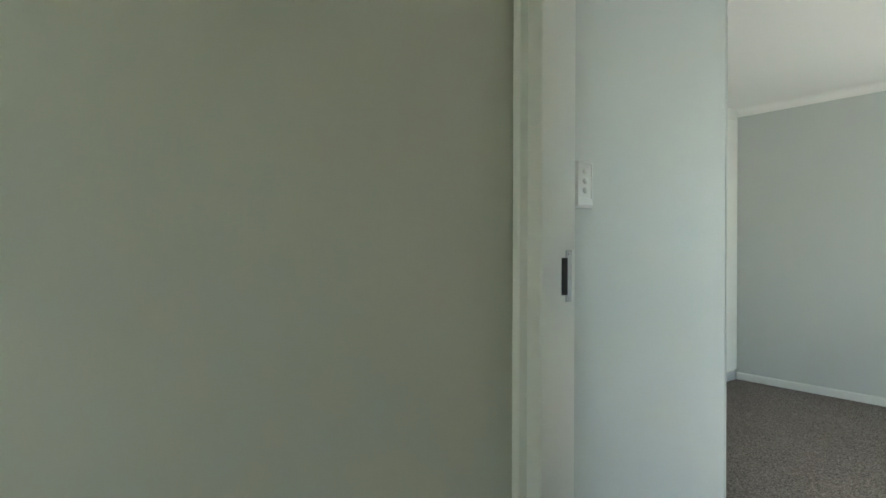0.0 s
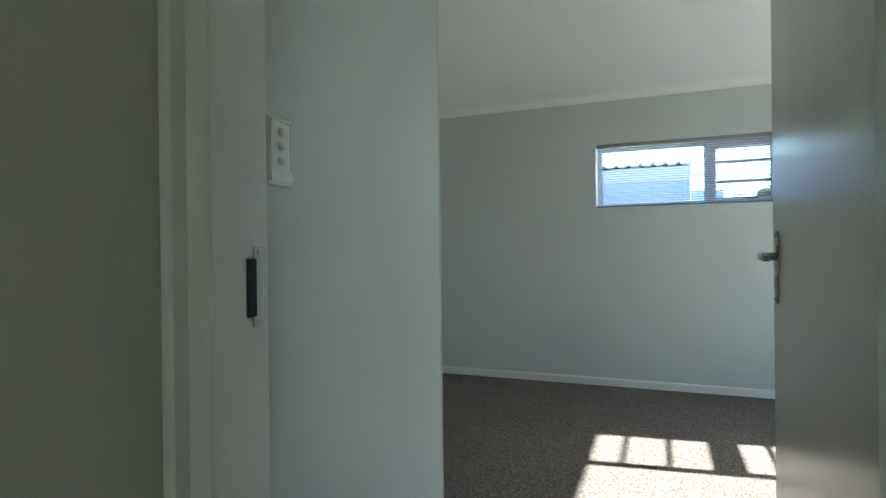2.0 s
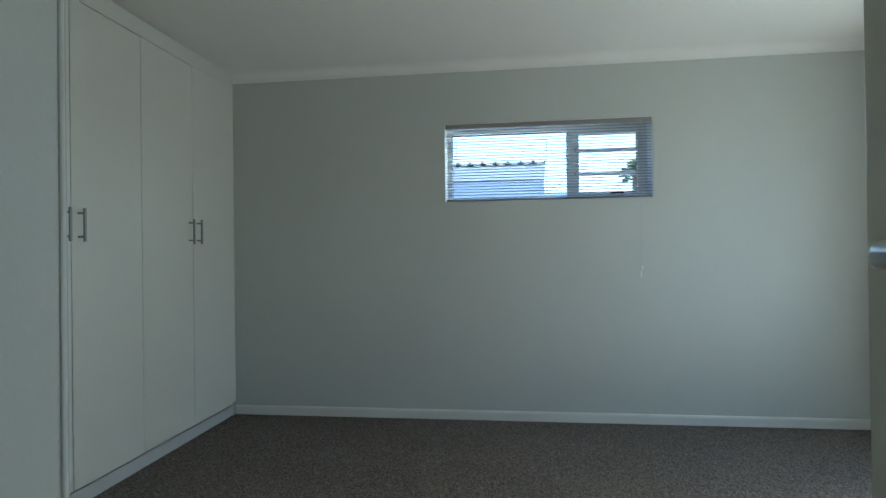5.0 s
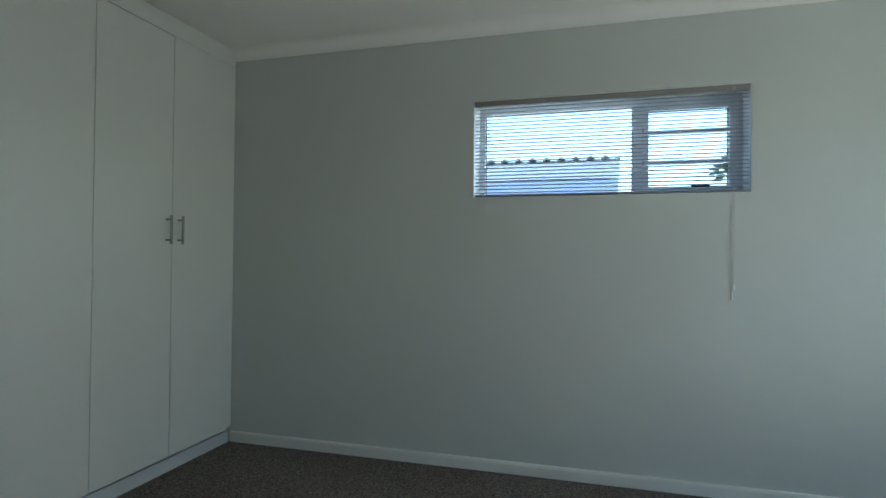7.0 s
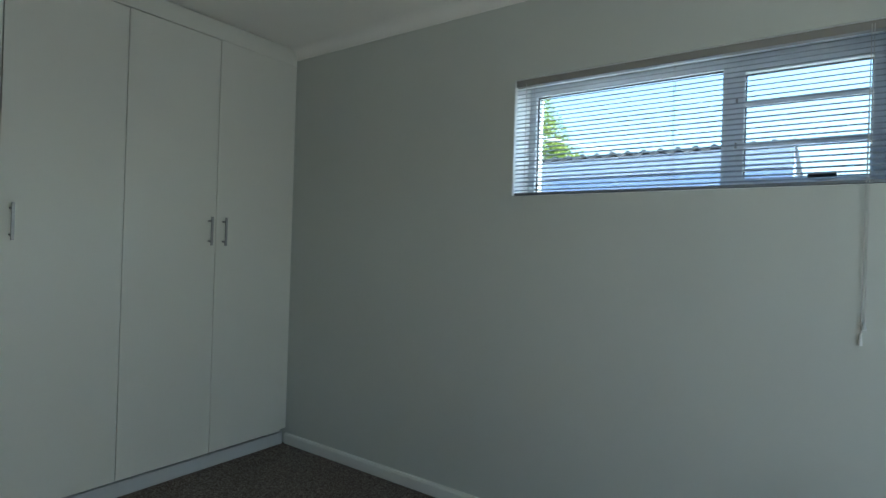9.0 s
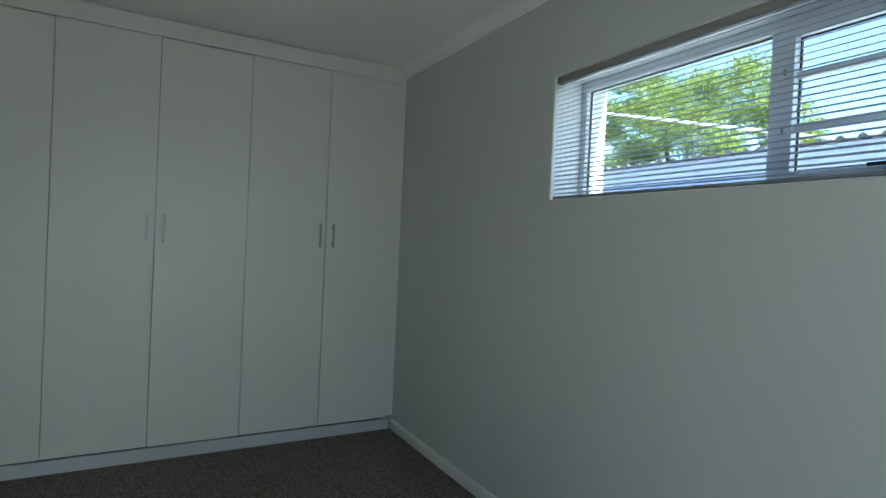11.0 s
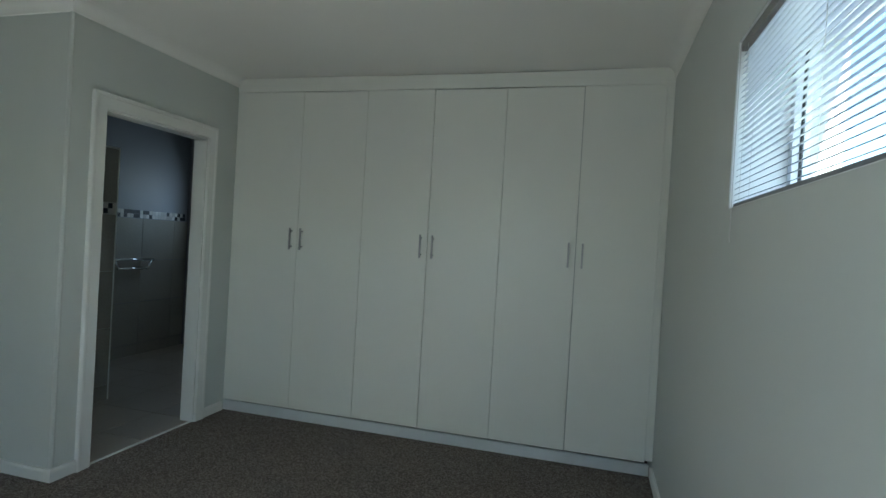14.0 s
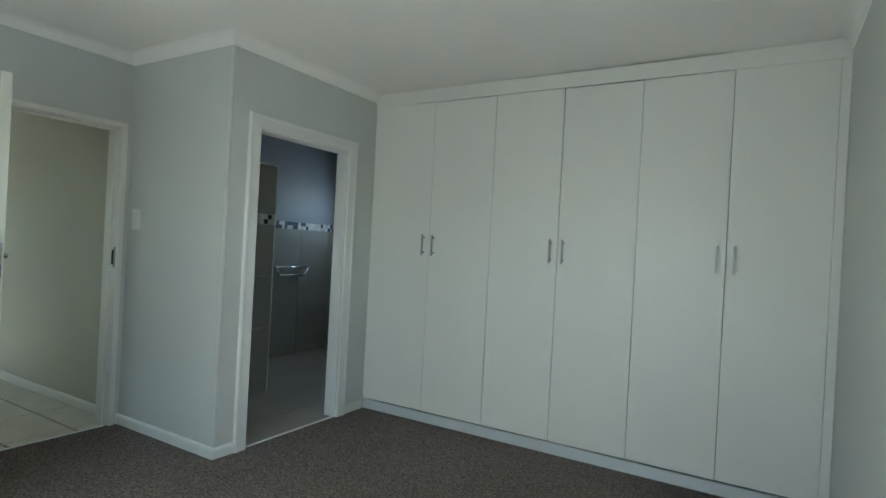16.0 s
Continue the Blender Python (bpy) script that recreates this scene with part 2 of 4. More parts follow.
def add_box(bm, lo, hi, bevel=0.0):
    c = [(a + b) / 2 for a, b in zip(lo, hi)]
    s = [abs(b - a) for a, b in zip(lo, hi)]
    g = bmesh.ops.create_cube(bm, size=1.0, matrix=Matrix.Translation(c) @ Matrix.Diagonal((*s, 1)))
    if bevel:
        vs = set(g["verts"])
        bmesh.ops.bevel(bm, geom=[e for e in bm.edges if e.verts[0] in vs], offset=bevel, segments=2, affect="EDGES", profile=0.6)
    return bm


def box(lo, hi, bevel=0.0):
    return add_box(bmesh.new(), lo, hi, bevel)


def add_tube(bm, a, b, r0, r1=None, seg=10, caps=True):
    a, b = Vector(a), Vector(b)
    d = b - a
    m = Matrix.Translation((a + b) / 2) @ d.to_track_quat("Z", "Y").to_matrix().to_4x4()
    bmesh.ops.create_cone(bm, cap_ends=caps, segments=seg, radius1=r0, radius2=r0 if r1 is None else r1, depth=d.length, matrix=m)
    return bm


def tube(a, b, r0, r1=None, seg=10):
    return add_tube(bmesh.new(), a, b, r0, r1, seg)


def sweep(path, profile, closed=False):
    """A profile of (inward, z) pairs carried along a floor path, mitred; inward is to the left of the way."""
    bm = bmesh.new()
    n = len(path)
    rings = []
    for i, p in enumerate(path):
        p = Vector((*p, 0))
        before = Vector((*path[i - 1], 0)) if (i > 0 or closed) else None
        after = Vector((*path[(i + 1) % n], 0)) if (i < n - 1 or closed) else None
        d0 = (p - before).normalized() if before is not None else (after - p).normalized()
        d1 = (after - p).normalized() if after is not None else d0
        n0, n1 = Vector((-d0.y, d0.x, 0)), Vector((-d1.y, d1.x, 0))
        k = (n0 + n1) / (1 + n0.dot(n1))
        rings.append([bm.verts.new(p + k * u + Vector((0, 0, z))) for u, z in profile])
    m = len(profile)
    for i in range(n if closed else n - 1):
        a, b = rings[i], rings[(i + 1) % n]
        for j in range(m):
            bm.faces.new((a[j], a[(j + 1) % m], b[(j + 1) % m], b[j]))
    if not closed:
        bm.faces.new(rings[0])
        bm.faces.new(rings[-1][::-1])
    return bm


def structure(name, bm, material, label, category, smooth=False):
    return tagged(part(name, bm, material, None, "", smooth), label, category, kind="structure")


def wall_with_hole(axis, at0, at1, u0, u1, z0, z1, holes):
    """A thick wall across axis between at0 and at1, from u0 to u1, cut by holes (u, u, z, z)."""
    bm = bmesh.new()
    us = sorted({u0, u1, *[h[0] for h in holes], *[h[1] for h in holes]})
    zs = sorted({z0, z1, *[h[2] for h in holes], *[h[3] for h in holes]})
    grid = {}

    def vert(s, u, z):
        if (s, u, z) not in grid:
            w = at0 if s == 0 else at1
            grid[s, u, z] = bm.verts.new((w, u, z) if axis == "x" else (u, w, z))
        return grid[s, u, z]

    def solid(i, j):
        if not (0 <= i < len(us) - 1 and 0 <= j < len(zs) - 1):
            return False
        cu, cz = (us[i] + us[i + 1]) / 2, (zs[j] + zs[j + 1]) / 2
        return not any(h[0] < cu < h[1] and h[2] < cz < h[3] for h in holes)

    for i in range(len(us) - 1):
        for j in range(len(zs) - 1):
            if not solid(i, j):
                continue
            a, b, c, d = us[i], us[i + 1], zs[j], zs[j + 1]
            for s in (0, 1):
                bm.faces.new([vert(s, *q) for q in ((a, c), (b, c), (b, d), (a, d))])
            for di, dj, q in ((-1, 0, ((a, c), (a, d))), (1, 0, ((b, c), (b, d))), (0, -1, ((a, c), (b, c))), (0, 1, ((a, d), (b, d)))):
                if not solid(i + di, j + dj):
                    (p, r) = q
                    bm.faces.new((vert(0, *p), vert(0, *r), vert(1, *r), vert(1, *p)))
    return bm


# ---- plan (metres; x east, y north; the corner of window wall and wardrobe is the origin) ----
CEIL, WALL_TOP = 2.514, 2.447
SOUTH = -4.45                    # inner face of the south wall
GLASS_S = -4.58
BLOCK_X, BLOCK_Y = -3.080, -1.366
ENTRY_X, PASS_X = -4.10, -4.225
PASS_N, PASS_S, PASS_W = -1.359, -3.05, -7.6
DOOR_N, DOOR_S, DOOR_TOP = -1.447, -2.322, 2.0
BATH_N, BATH_S, BATH_TOP = -0.303, -1.152, 2.009
WIN = (-2.998, -1.578, 1.53, 2.082)
SWIN = (-2.14, -0.84, 0.06, 2.135)
OUT_X = 0.32
BATH_W, BATH_Y1 = -5.03, 1.80

# ---- setting ----
structure("wall_east", wall_with_hole("x", 0.0, OUT_X, SOUTH - 0.3, 0.75, 0.0, CEIL + 0.1, [WIN]), M_WALL,
          "pale grey painted wall with a high horizontal window", "wall")
structure("wall_south", wall_with_hole("y", GLASS_S - 0.04, SOUTH, PASS_X, 0.0, 0.0, CEIL + 0.1, [SWIN]), M_WALL,
          "pale grey painted wall with a tall window", "wall")
structure("wall_north", box((BLOCK_X, 0.63, 0), (0, 0.75, CEIL + 0.1)), M_WALL, "plain wall behind the fitted wardrobe", "wall")
structure("wall_bathroom_east", wall_with_hole("x", BLOCK_X - 0.10, BLOCK_X, BLOCK_Y, BATH_Y1, 0.0, CEIL + 0.1,
          [(BATH_S, BATH_N, -1.0, BATH_TOP)]), M_WALL, "pale grey painted wall with the bathroom doorway", "wall")
structure("wall_bathroom_south", box((ENTRY_X, BLOCK_Y, 0), (BLOCK_X - 0.10, BLOCK_Y + 0.1, CEIL + 0.1)), M_WALL,
          "pale grey painted wall carrying a light switch", "wall")
structure("wall_entry", wall_with_hole("x", PASS_X, ENTRY_X, SOUTH, BLOCK_Y + 0.1, 0.0, CEIL + 0.1,
          [(DOOR_S - 0.04, DOOR_N + 0.04, -1.0, DOOR_TOP + 0.04)]), M_WALL, "pale grey painted wall with the bedroom doorway", "wall")
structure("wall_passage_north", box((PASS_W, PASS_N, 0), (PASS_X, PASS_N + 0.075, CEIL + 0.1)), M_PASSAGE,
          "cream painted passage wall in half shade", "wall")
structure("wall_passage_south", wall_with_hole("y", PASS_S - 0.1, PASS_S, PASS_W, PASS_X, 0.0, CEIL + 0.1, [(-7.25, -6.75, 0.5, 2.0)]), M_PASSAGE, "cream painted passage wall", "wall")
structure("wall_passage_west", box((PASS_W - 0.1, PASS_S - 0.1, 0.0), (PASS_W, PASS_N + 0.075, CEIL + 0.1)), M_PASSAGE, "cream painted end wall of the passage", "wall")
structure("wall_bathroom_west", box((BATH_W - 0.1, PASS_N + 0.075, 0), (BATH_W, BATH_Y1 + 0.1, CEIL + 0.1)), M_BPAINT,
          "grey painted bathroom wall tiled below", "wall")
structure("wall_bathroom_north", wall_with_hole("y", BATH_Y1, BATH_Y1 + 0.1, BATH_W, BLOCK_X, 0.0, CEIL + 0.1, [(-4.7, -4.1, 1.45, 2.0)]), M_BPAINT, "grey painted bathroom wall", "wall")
structure("ceiling", box((PASS_W - 0.1, SOUTH - 0.3, CEIL), (OUT_X, BATH_Y1 + 0.1, CEIL + 0.12)), M_CEIL, "flat white painted ceiling", "ceiling")
structure("roof", box((PASS_W - 0.4, SOUTH - 0.42, CEIL + 0.14), (OUT_X - 0.02, BATH_Y1 + 0.4, CEIL + 0.3)), M_ROOF, "dark flat roof over the house", "roof")

structure("floor", add_box(box((ENTRY_X - 0.02, SOUTH, -0.1), (BLOCK_X - 0.02, BLOCK_Y + 0.02, 0.0)), (BLOCK_X - 0.02, SOUTH, -0.1), (0.0, 0.63, 0.0)), M_CARPET, "brown-grey speckled loop-pile carpet", "carpet")
structure("floor_passage", box((PASS_W, PASS_S, -0.1), (ENTRY_X - 0.02, PASS_N, -0.012)), M_GROUT, "dark grout bed of the passage tiles", "floor")
structure("floor_bathroom", box((BATH_W, BLOCK_Y + 0.1, -0.1), (BLOCK_X - 0.02, BATH_Y1, -0.012)), M_BGROUT, "pale grout bed of the bathroom tiles", "floor")

# rounded plaster arris on the outer corner beside the bathroom doorway, its highlight in the colour
bm = bmesh.new()
arc = [(BLOCK_X - 0.016, BLOCK_Y - 0.0015)]
for k in range(9):
    a = radians(-90 + 90 * k / 8)
    arc.append((BLOCK_X - 0.010 + 0.0125 * math.cos(a), BLOCK_Y + 0.010 + 0.0125 * math.sin(a)))
arc += [(BLOCK_X + 0.0015, BLOCK_Y + 0.016), (BLOCK_X - 0.012, BLOCK_Y + 0.012)]
low, top = [[bm.verts.new((x, y, z)) for x, y in arc] for z in (0.0, CEIL - 0.03)]
for k in range(len(arc)):
    bm.faces.new((low[k], low[(k + 1) % len(arc)], top[(k + 1) % len(arc)], top[k]))
structure("corner_bead", bm, M_BEAD, "rounded plaster corner, window highlight put into its paler colour", "trim", True)

# cove cornice round the bedroom
cove = [(0.0, WALL_TOP)]
for k in range(11):
    a = radians(90 * k / 10)
    cove.append((0.005 + 0.061 * (1 - math.cos(a)), WALL_TOP + 0.005 + 0.061 * math.sin(a)))
cove += [(0.067, CEIL), (0.0, CEIL)]
ROOM = [(BLOCK_X, 0.003), (BLOCK_X, BLOCK_Y), (ENTRY_X, BLOCK_Y), (ENTRY_X, SOUTH), (0, SOUTH), (0, 0.003)]
structure("cornice", sweep(ROOM, cove), M_CEIL, "white plaster cove cornice under the ceiling", "cornice")

SK = [(0.0, 0.004), (0.018, 0.004), (0.018, 0.056), (0.013, 0.067), (0.0, 0.069)]
for way in ([(BLOCK_X, -0.02), (BLOCK_X, BATH_N + 0.07)],
            [(BLOCK_X, BATH_S - 0.07), (BLOCK_X, BLOCK_Y), (ENTRY_X, BLOCK_Y), (ENTRY_X, DOOR_N + 0.055)],
            [(ENTRY_X, DOOR_S - 0.055), (ENTRY_X, SOUTH), (0, SOUTH), (0, -0.005)]):
    structure("baseboard", sweep(way, SK), M_TRIM, "white painted skirting board along the carpet", "baseboard")
structure("baseboard", sweep([(PASS_X - 0.02, PASS_N), (PASS_W, PASS_N)], SK), M_TRIM, "white painted skirting along the passage", "baseboard")


# ---- fitted wardrobe ----
SEAMS = [-3.040, -2.517, -2.013, -1.520, -1.025, -0.533, -0.045]
DOOR_Z0, DOOR_Z1 = 0.086, 2.405
GAPS = [0.0016, 0.0013, 0.0015, 0.0021, 0.0017, 0.0020, 0.0016]   # half the gap at each seam
DROPS = [0.0, -0.002, 0.001, -0.003, -0.001, 0.002]


def bar_handle(parent, x):
    h = part("handle", box((x - 0.006, -0.040, 1.252), (x + 0.006, -0.030, 1.410), 0.002), M_STEEL, parent, "brushed steel bar handle")
    for z in (1.275, 1.387):
        part("post", tube((x, -0.031, z), (x, 0.0, z), 0.005), M_STEEL, h)


for i in range(3):
    x0, x1, x2 = SEAMS[2 * i], SEAMS[2 * i + 1], SEAMS[2 * i + 2]
    w = tagged(empty("wardrobe", Matrix.Identity(4)), "white melamine two-door fitted wardrobe unit, doors closed", "wardrobe", "fitted wardrobe units")
    bm = bmesh.new()
    for lo, hi in (((x0, 0.022, 0.086), (x0 + 0.016, 0.60, 2.44)), ((x2 - 0.017, 0.022, 0.086), (x2 - 0.001, 0.60, 2.44)),
                   ((x0 + 0.016, 0.59, 0.086), (x2 - 0.017, 0.60, 2.44)), ((x0 + 0.016, 0.022, 2.424), (x2 - 0.017, 0.59, 2.44)),
                   ((x0 + 0.016, 0.022, 0.086), (x2 - 0.017, 0.59, 0.121)), ((x1 - 0.008, 0.03, 0.121), (x1 + 0.008, 0.59, 2.424))):
        add_box(bm, lo, hi)
    part("carcass", bm, M_CARCASS, w)
    for k, (a, b, hx) in enumerate(((x0, x1, x1 - 0.043), (x1, x2, x1 + 0.043))):
        ga, gb = GAPS[2 * i + k], GAPS[2 * i + k + 1]
        dz = DROPS[2 * i + k]
        d = part("door", box((a + ga, 0.0, DOOR_Z0 + dz * 0.3), (b - gb, 0.018, DOOR_Z1 + dz), 0.0012), M_MELAMINE, w)
        bar_handle(d, hx)
tagged(part("wardrobe_plinth", box((BLOCK_X + 0.002, 0.010, 0.0), (-0.019, 0.028, 0.073), 0.001), M_PLINTH), "white melamine plinth under the wardrobe, recess shade in its colour", "plinth", kind="structure")
tagged(part("wardrobe_filler", box((-0.0446, 0.003, 0.098), (-0.001, 0.021, 2.408), 0.001), M_MELAMINE), "white filler strip between wardrobe and wall", "trim", kind="structure")
tagged(part("wardrobe_filler", box((BLOCK_X + 0.001, 0.008, 0.083), (-3.042, 0.024, 2.408), 0.001), M_MELAMINE), "white filler strip between wardrobe and wall", "trim", kind="structure")
bm = bmesh.new()
rows = []
for x, dip in ((BLOCK_X + 0.001, 0.0), (-2.05, 0.0), (-1.85, 0.004), (-1.2, 0.006), (-0.65, 0.005), (-0.4, 0.0), (-0.001, 0.0)):
    rows.append([bm.verts.new((x, y, z)) for y, z in ((0.003, 2.410), (0.021, 2.410), (0.021, 2.5115 - dip), (0.003, 2.5115 - dip))])
for p, q in zip(rows, rows[1:]):
    for k in range(4):
        bm.faces.new((p[k], p[(k + 1) % 4], q[(k + 1) % 4], q[k]))
bm.faces.new(rows[0])
bm.faces.new(rows[-1])
tagged(part("wardrobe_pelmet", bm, M_MELAMINE), "white pelmet above the wardrobe doors, sagging from the ceiling", "trim", kind="structure")


# ---- high window in the east wall, with its blind ----
y0, y1, z0, z1 = WIN
win = tagged(empty("window_1", Matrix.Identity(4)), "white-framed high window with a fixed pane and an opening sash", "window", kind="structure")
FX0, FX1 = 0.165, 0.215
MY = -2.470                        # mullion
bm = bmesh.new()
for lo, hi in (((FX0, y0, z1 - 0.045), (FX1, y1, z1)), ((FX0, y0, z0), (FX1, y1, z0 + 0.035)),
               ((FX0, y0, z0 + 0.035), (FX1, y0 + 0.04, z1 - 0.045)), ((FX0, y1 - 0.036, z0 + 0.035), (FX1, y1, z1 - 0.045)),
               ((FX0, MY - 0.025, z0 + 0.035), (FX1, MY + 0.025, z1 - 0.045))):
    add_box(bm, lo, hi, 0.003)
part("window_frame", bm, M_ALU, win)
bm = bmesh.new()
sy0, sy1, sz0, sz1 = y0 + 0.04, MY - 0.025, z0 + 0.035, z1 - 0.045
for lo, hi in (((FX0 - 0.012, sy0, sz1 - 0.03), (FX1 - 0.01, sy1, sz1)), ((FX0 - 0.012, sy0, sz0), (FX1 - 0.01, sy1, sz0 + 0.022)),
               ((FX0 - 0.012, sy0, sz0 + 0.022), (FX1 - 0.01, sy0 + 0.03, sz1 - 0.03)), ((FX0 - 0.012, sy1 - 0.03, sz0 + 0.022), (FX1 - 0.01, sy1, sz1 - 0.03))):
    add_box(bm, lo, hi, 0.003)
sash = part("opening_sash", bm, M_ALU, win)
for z in (1.722, 1.888):
    part("rail", box((FX0 + 0.004, sy0 + 0.03, z - 0.011), (FX1 - 0.022, sy1 - 0.03, z + 0.011), 0.002), M_ALU, sash)
part("latch", box((FX0 - 0.035, -2.83, sz0 + 0.012), (FX0 - 0.012, -2.74, sz0 + 0.026), 0.004), M_GASKET, sash, "black sash latch")
for hz in (1.72, 1.9):
    part("hinge", tube((FX0 - 0.014, MY - 0.028, hz - 0.01), (FX0 - 0.014, MY - 0.028, hz + 0.01), 0.004), M_STEEL, sash)


def gasket(a0, a1, b0, b1, x, axis="x"):
    bm = bmesh.new()
    t = 0.004
    for (p, q, r, s) in ((a0, a1, b0, b0 + t), (a0, a1, b1 - t, b1), (a0, a0 + t, b0 + t, b1 - t), (a1 - t, a1, b0 + t, b1 - t)):
        if axis == "x":
            add_box(bm, (x - 0.005, p, r), (x + 0.005, q, s))
        else:
            add_box(bm, (p, x - 0.005, r), (q, x + 0.005, s))
    return bm


for a0, a1, b0, b1, gx in ((MY + 0.025, y1 - 0.036, z0 + 0.035, z1 - 0.045, 0.19), (sy0 + 0.03, sy1 - 0.03, sz0 + 0.022, sz1 - 0.03, 0.187)):
    part("gasket", gasket(a0, a1, b0, b1, gx), M_GASKET, win)
    p = part("pane", box((gx - 0.002, a0 + 0.002, b0 + 0.002), (gx + 0.002, a1 - 0.002, b1 - 0.002)), M_GLASS, win)
    p.visible_shadow = False
part("window_sill", box((FX1, y0 + 0.001, z0 + 0.001), (OUT_X + 0.03, y1 - 0.001, z0 + 0.025), 0.004), M_EXT, win, "white plastered outer sill")

# thin lining added over the reveal to carry its sky-lit white
bm = bmesh.new()
for lo, hi in (((0.003, y0 + 0.0005, z1 - 0.0035), (FX0 - 0.001, y1 - 0.0005, z1 - 0.0005)), ((0.003, y0 + 0.0005, z0 + 0.0005), (FX0 - 0.001, y1 - 0.0005, z0 + 0.0035)),
               ((0.003, y0 + 0.0005, z0 + 0.004), (FX0 - 0.001, y0 + 0.0035, z1 - 0.004)), ((0.003, y1 - 0.0035, z0 + 0.004), (FX0 - 0.001, y1 - 0.0005, z1 - 0.004))):
    add_box(bm, lo, hi)
part("reveal", bm, M_REVEAL, win, "plaster reveal, sky brightness put into its white")

blind = tagged(empty("venetian_blind", Matrix.Identity(4)), "white aluminium venetian blind, lowered with open slats", "blind")
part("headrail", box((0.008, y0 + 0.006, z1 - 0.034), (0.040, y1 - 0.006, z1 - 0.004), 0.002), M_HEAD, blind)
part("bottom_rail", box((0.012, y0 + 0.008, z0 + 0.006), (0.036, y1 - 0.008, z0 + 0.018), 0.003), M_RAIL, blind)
SLATS = 25
bm = bmesh.new()
cols = []
for y in (y0 + 0.008, y1 - 0.008):
    col = []
    for k in range(5):
        s = -1 + k / 2
        col.append((bm.verts.new((0.0125 * s, y, 0.0022 * (1 - s * s))), bm.verts.new((0.0125 * s, y, 0.0022 * (1 - s * s) - 0.0004))))
    cols.append(col)
for k in range(4):
    bm.faces.new((cols[0][k][0], cols[0][k + 1][0], cols[1][k + 1][0], cols[1][k][0]))
    bm.faces.new((cols[0][k][1], cols[0][k + 1][1], cols[1][k + 1][1], cols[1][k][1]))
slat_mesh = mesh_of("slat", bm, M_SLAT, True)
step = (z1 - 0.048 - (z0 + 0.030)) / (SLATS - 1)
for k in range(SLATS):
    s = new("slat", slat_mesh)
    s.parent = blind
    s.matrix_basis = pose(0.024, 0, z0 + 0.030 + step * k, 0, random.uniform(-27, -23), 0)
for y in (y1 - 0.085, -2.29, y0 + 0.085):
    for x in (0.0105, 0.0375):
        part("ladder_cord", tube((x, y, z0 + 0.012), (x, y, z1 - 0.03), 0.0008, seg=5), M_CORD, blind)
pc = part("pull_cord", tube((-0.008, y0 + 0.082, 1.07), (-0.006, y0 + 0.078, z1 - 0.02), 0.0013, seg=6), M_CORD, blind)
part("pull_cord", tube((-0.008, y0 + 0.092, 1.03), (-0.006, y0 + 0.086, z1 - 0.02), 0.0013, seg=6), M_CORD, blind)
part("tassel", tube((-0.008, y0 + 0.092, 0.995), (-0.006, y0 + 0.092, 1.035), 0.006, 0.003, seg=8), M_PLASTIC, blind)
part("tassel", tube((-0.008, y0 + 0.082, 1.045), (-0.006, y0 + 0.082, 1.075), 0.006, 0.003, seg=8), M_PLASTIC, blind)
part("tilt_wand", tube((-0.006, y1 - 0.07, 1.42), (-0.006, y1 - 0.066, z1 - 0.03), 0.0012, seg=6), M_CORD, blind, "slim pale tilt wand")

# ---- tall window in the south wall: a fixed pane beside three barred sashes ----
sx0, sx1, sz0, sz1 = SWIN
swin = tagged(empty("window_2", Matrix.Identity(4)), "tall white-framed window with a fixed pane and barred sashes", "window", kind="structure")
GY0, GY1 = GLASS_S - 0.03, GLASS_S + 0.03
bm = bmesh.new()
SM = -1.40                        # mullion
for lo, hi in (((sx0, GY0, sz1 - 0.06), (sx1, GY1, sz1)), ((sx0, GY0, sz0), (sx1, GY1, sz0 + 0.06)), ((sx0, GY0, sz0 + 0.06), (sx0 + 0.06, GY1, sz1 - 0.06)),
               ((sx1 - 0.076, GY0, sz0 + 0.06), (sx1, GY1, sz1 - 0.06)), ((SM - 0.03, GY0, sz0 + 0.06), (SM + 0.03, GY1, sz1 - 0.06)),
               ((SM + 0.03, GY0, 1.50), (sx1 - 0.076, GY1, 1.583)), ((SM + 0.03, GY0, 0.955), (sx1 - 0.076, GY1, 1.04)), ((SM + 0.03, GY0, 0.40), (sx1 - 0.076, GY1, 0.48))):
    add_box(bm, lo, hi)
part("window_frame", bm, M_ALU, swin)
# Lowest row is an unseen addition that lets more sun onto the floor.
for b0, b1 in ((sz0 + 0.06, 0.40), (0.48, 0.955), (1.04, 1.50), (1.583, sz1 - 0.06)):
    for k in (1, 2):
        z = b0 + (b1 - b0) * k * 0.355
        part("bar", box((SM + 0.03, GLASS_S - 0.008, z - 0.007), (sx1 - 0.076, GLASS_S + 0.008, z + 0.007)), M_ALU, swin)
for a0, a1 in ((sx0 + 0.06, SM - 0.03), (SM + 0.03, sx1 - 0.062)):
    p = part("pane", box((a0, GLASS_S - 0.014, sz0 + 0.06), (a1, GLASS_S - 0.010, sz1 - 0.06)), M_GLASS, swin)
    p.visible_shadow = False
part("window_sill", box((sx0, GY1 + 0.001, sz0 - 0.02), (sx1, SOUTH + 0.02, sz0 + 0.001), 0.004), M_TRIM, swin)
# Unseen window added to light the passage wall from the west.
pw = tagged(empty("added_passage_window", Matrix.Identity(4)), "added unseen window that lets light into the passage", "window", kind="structure")
bm = bmesh.new()
PY0, PY1 = PASS_S - 0.075, PASS_S - 0.035
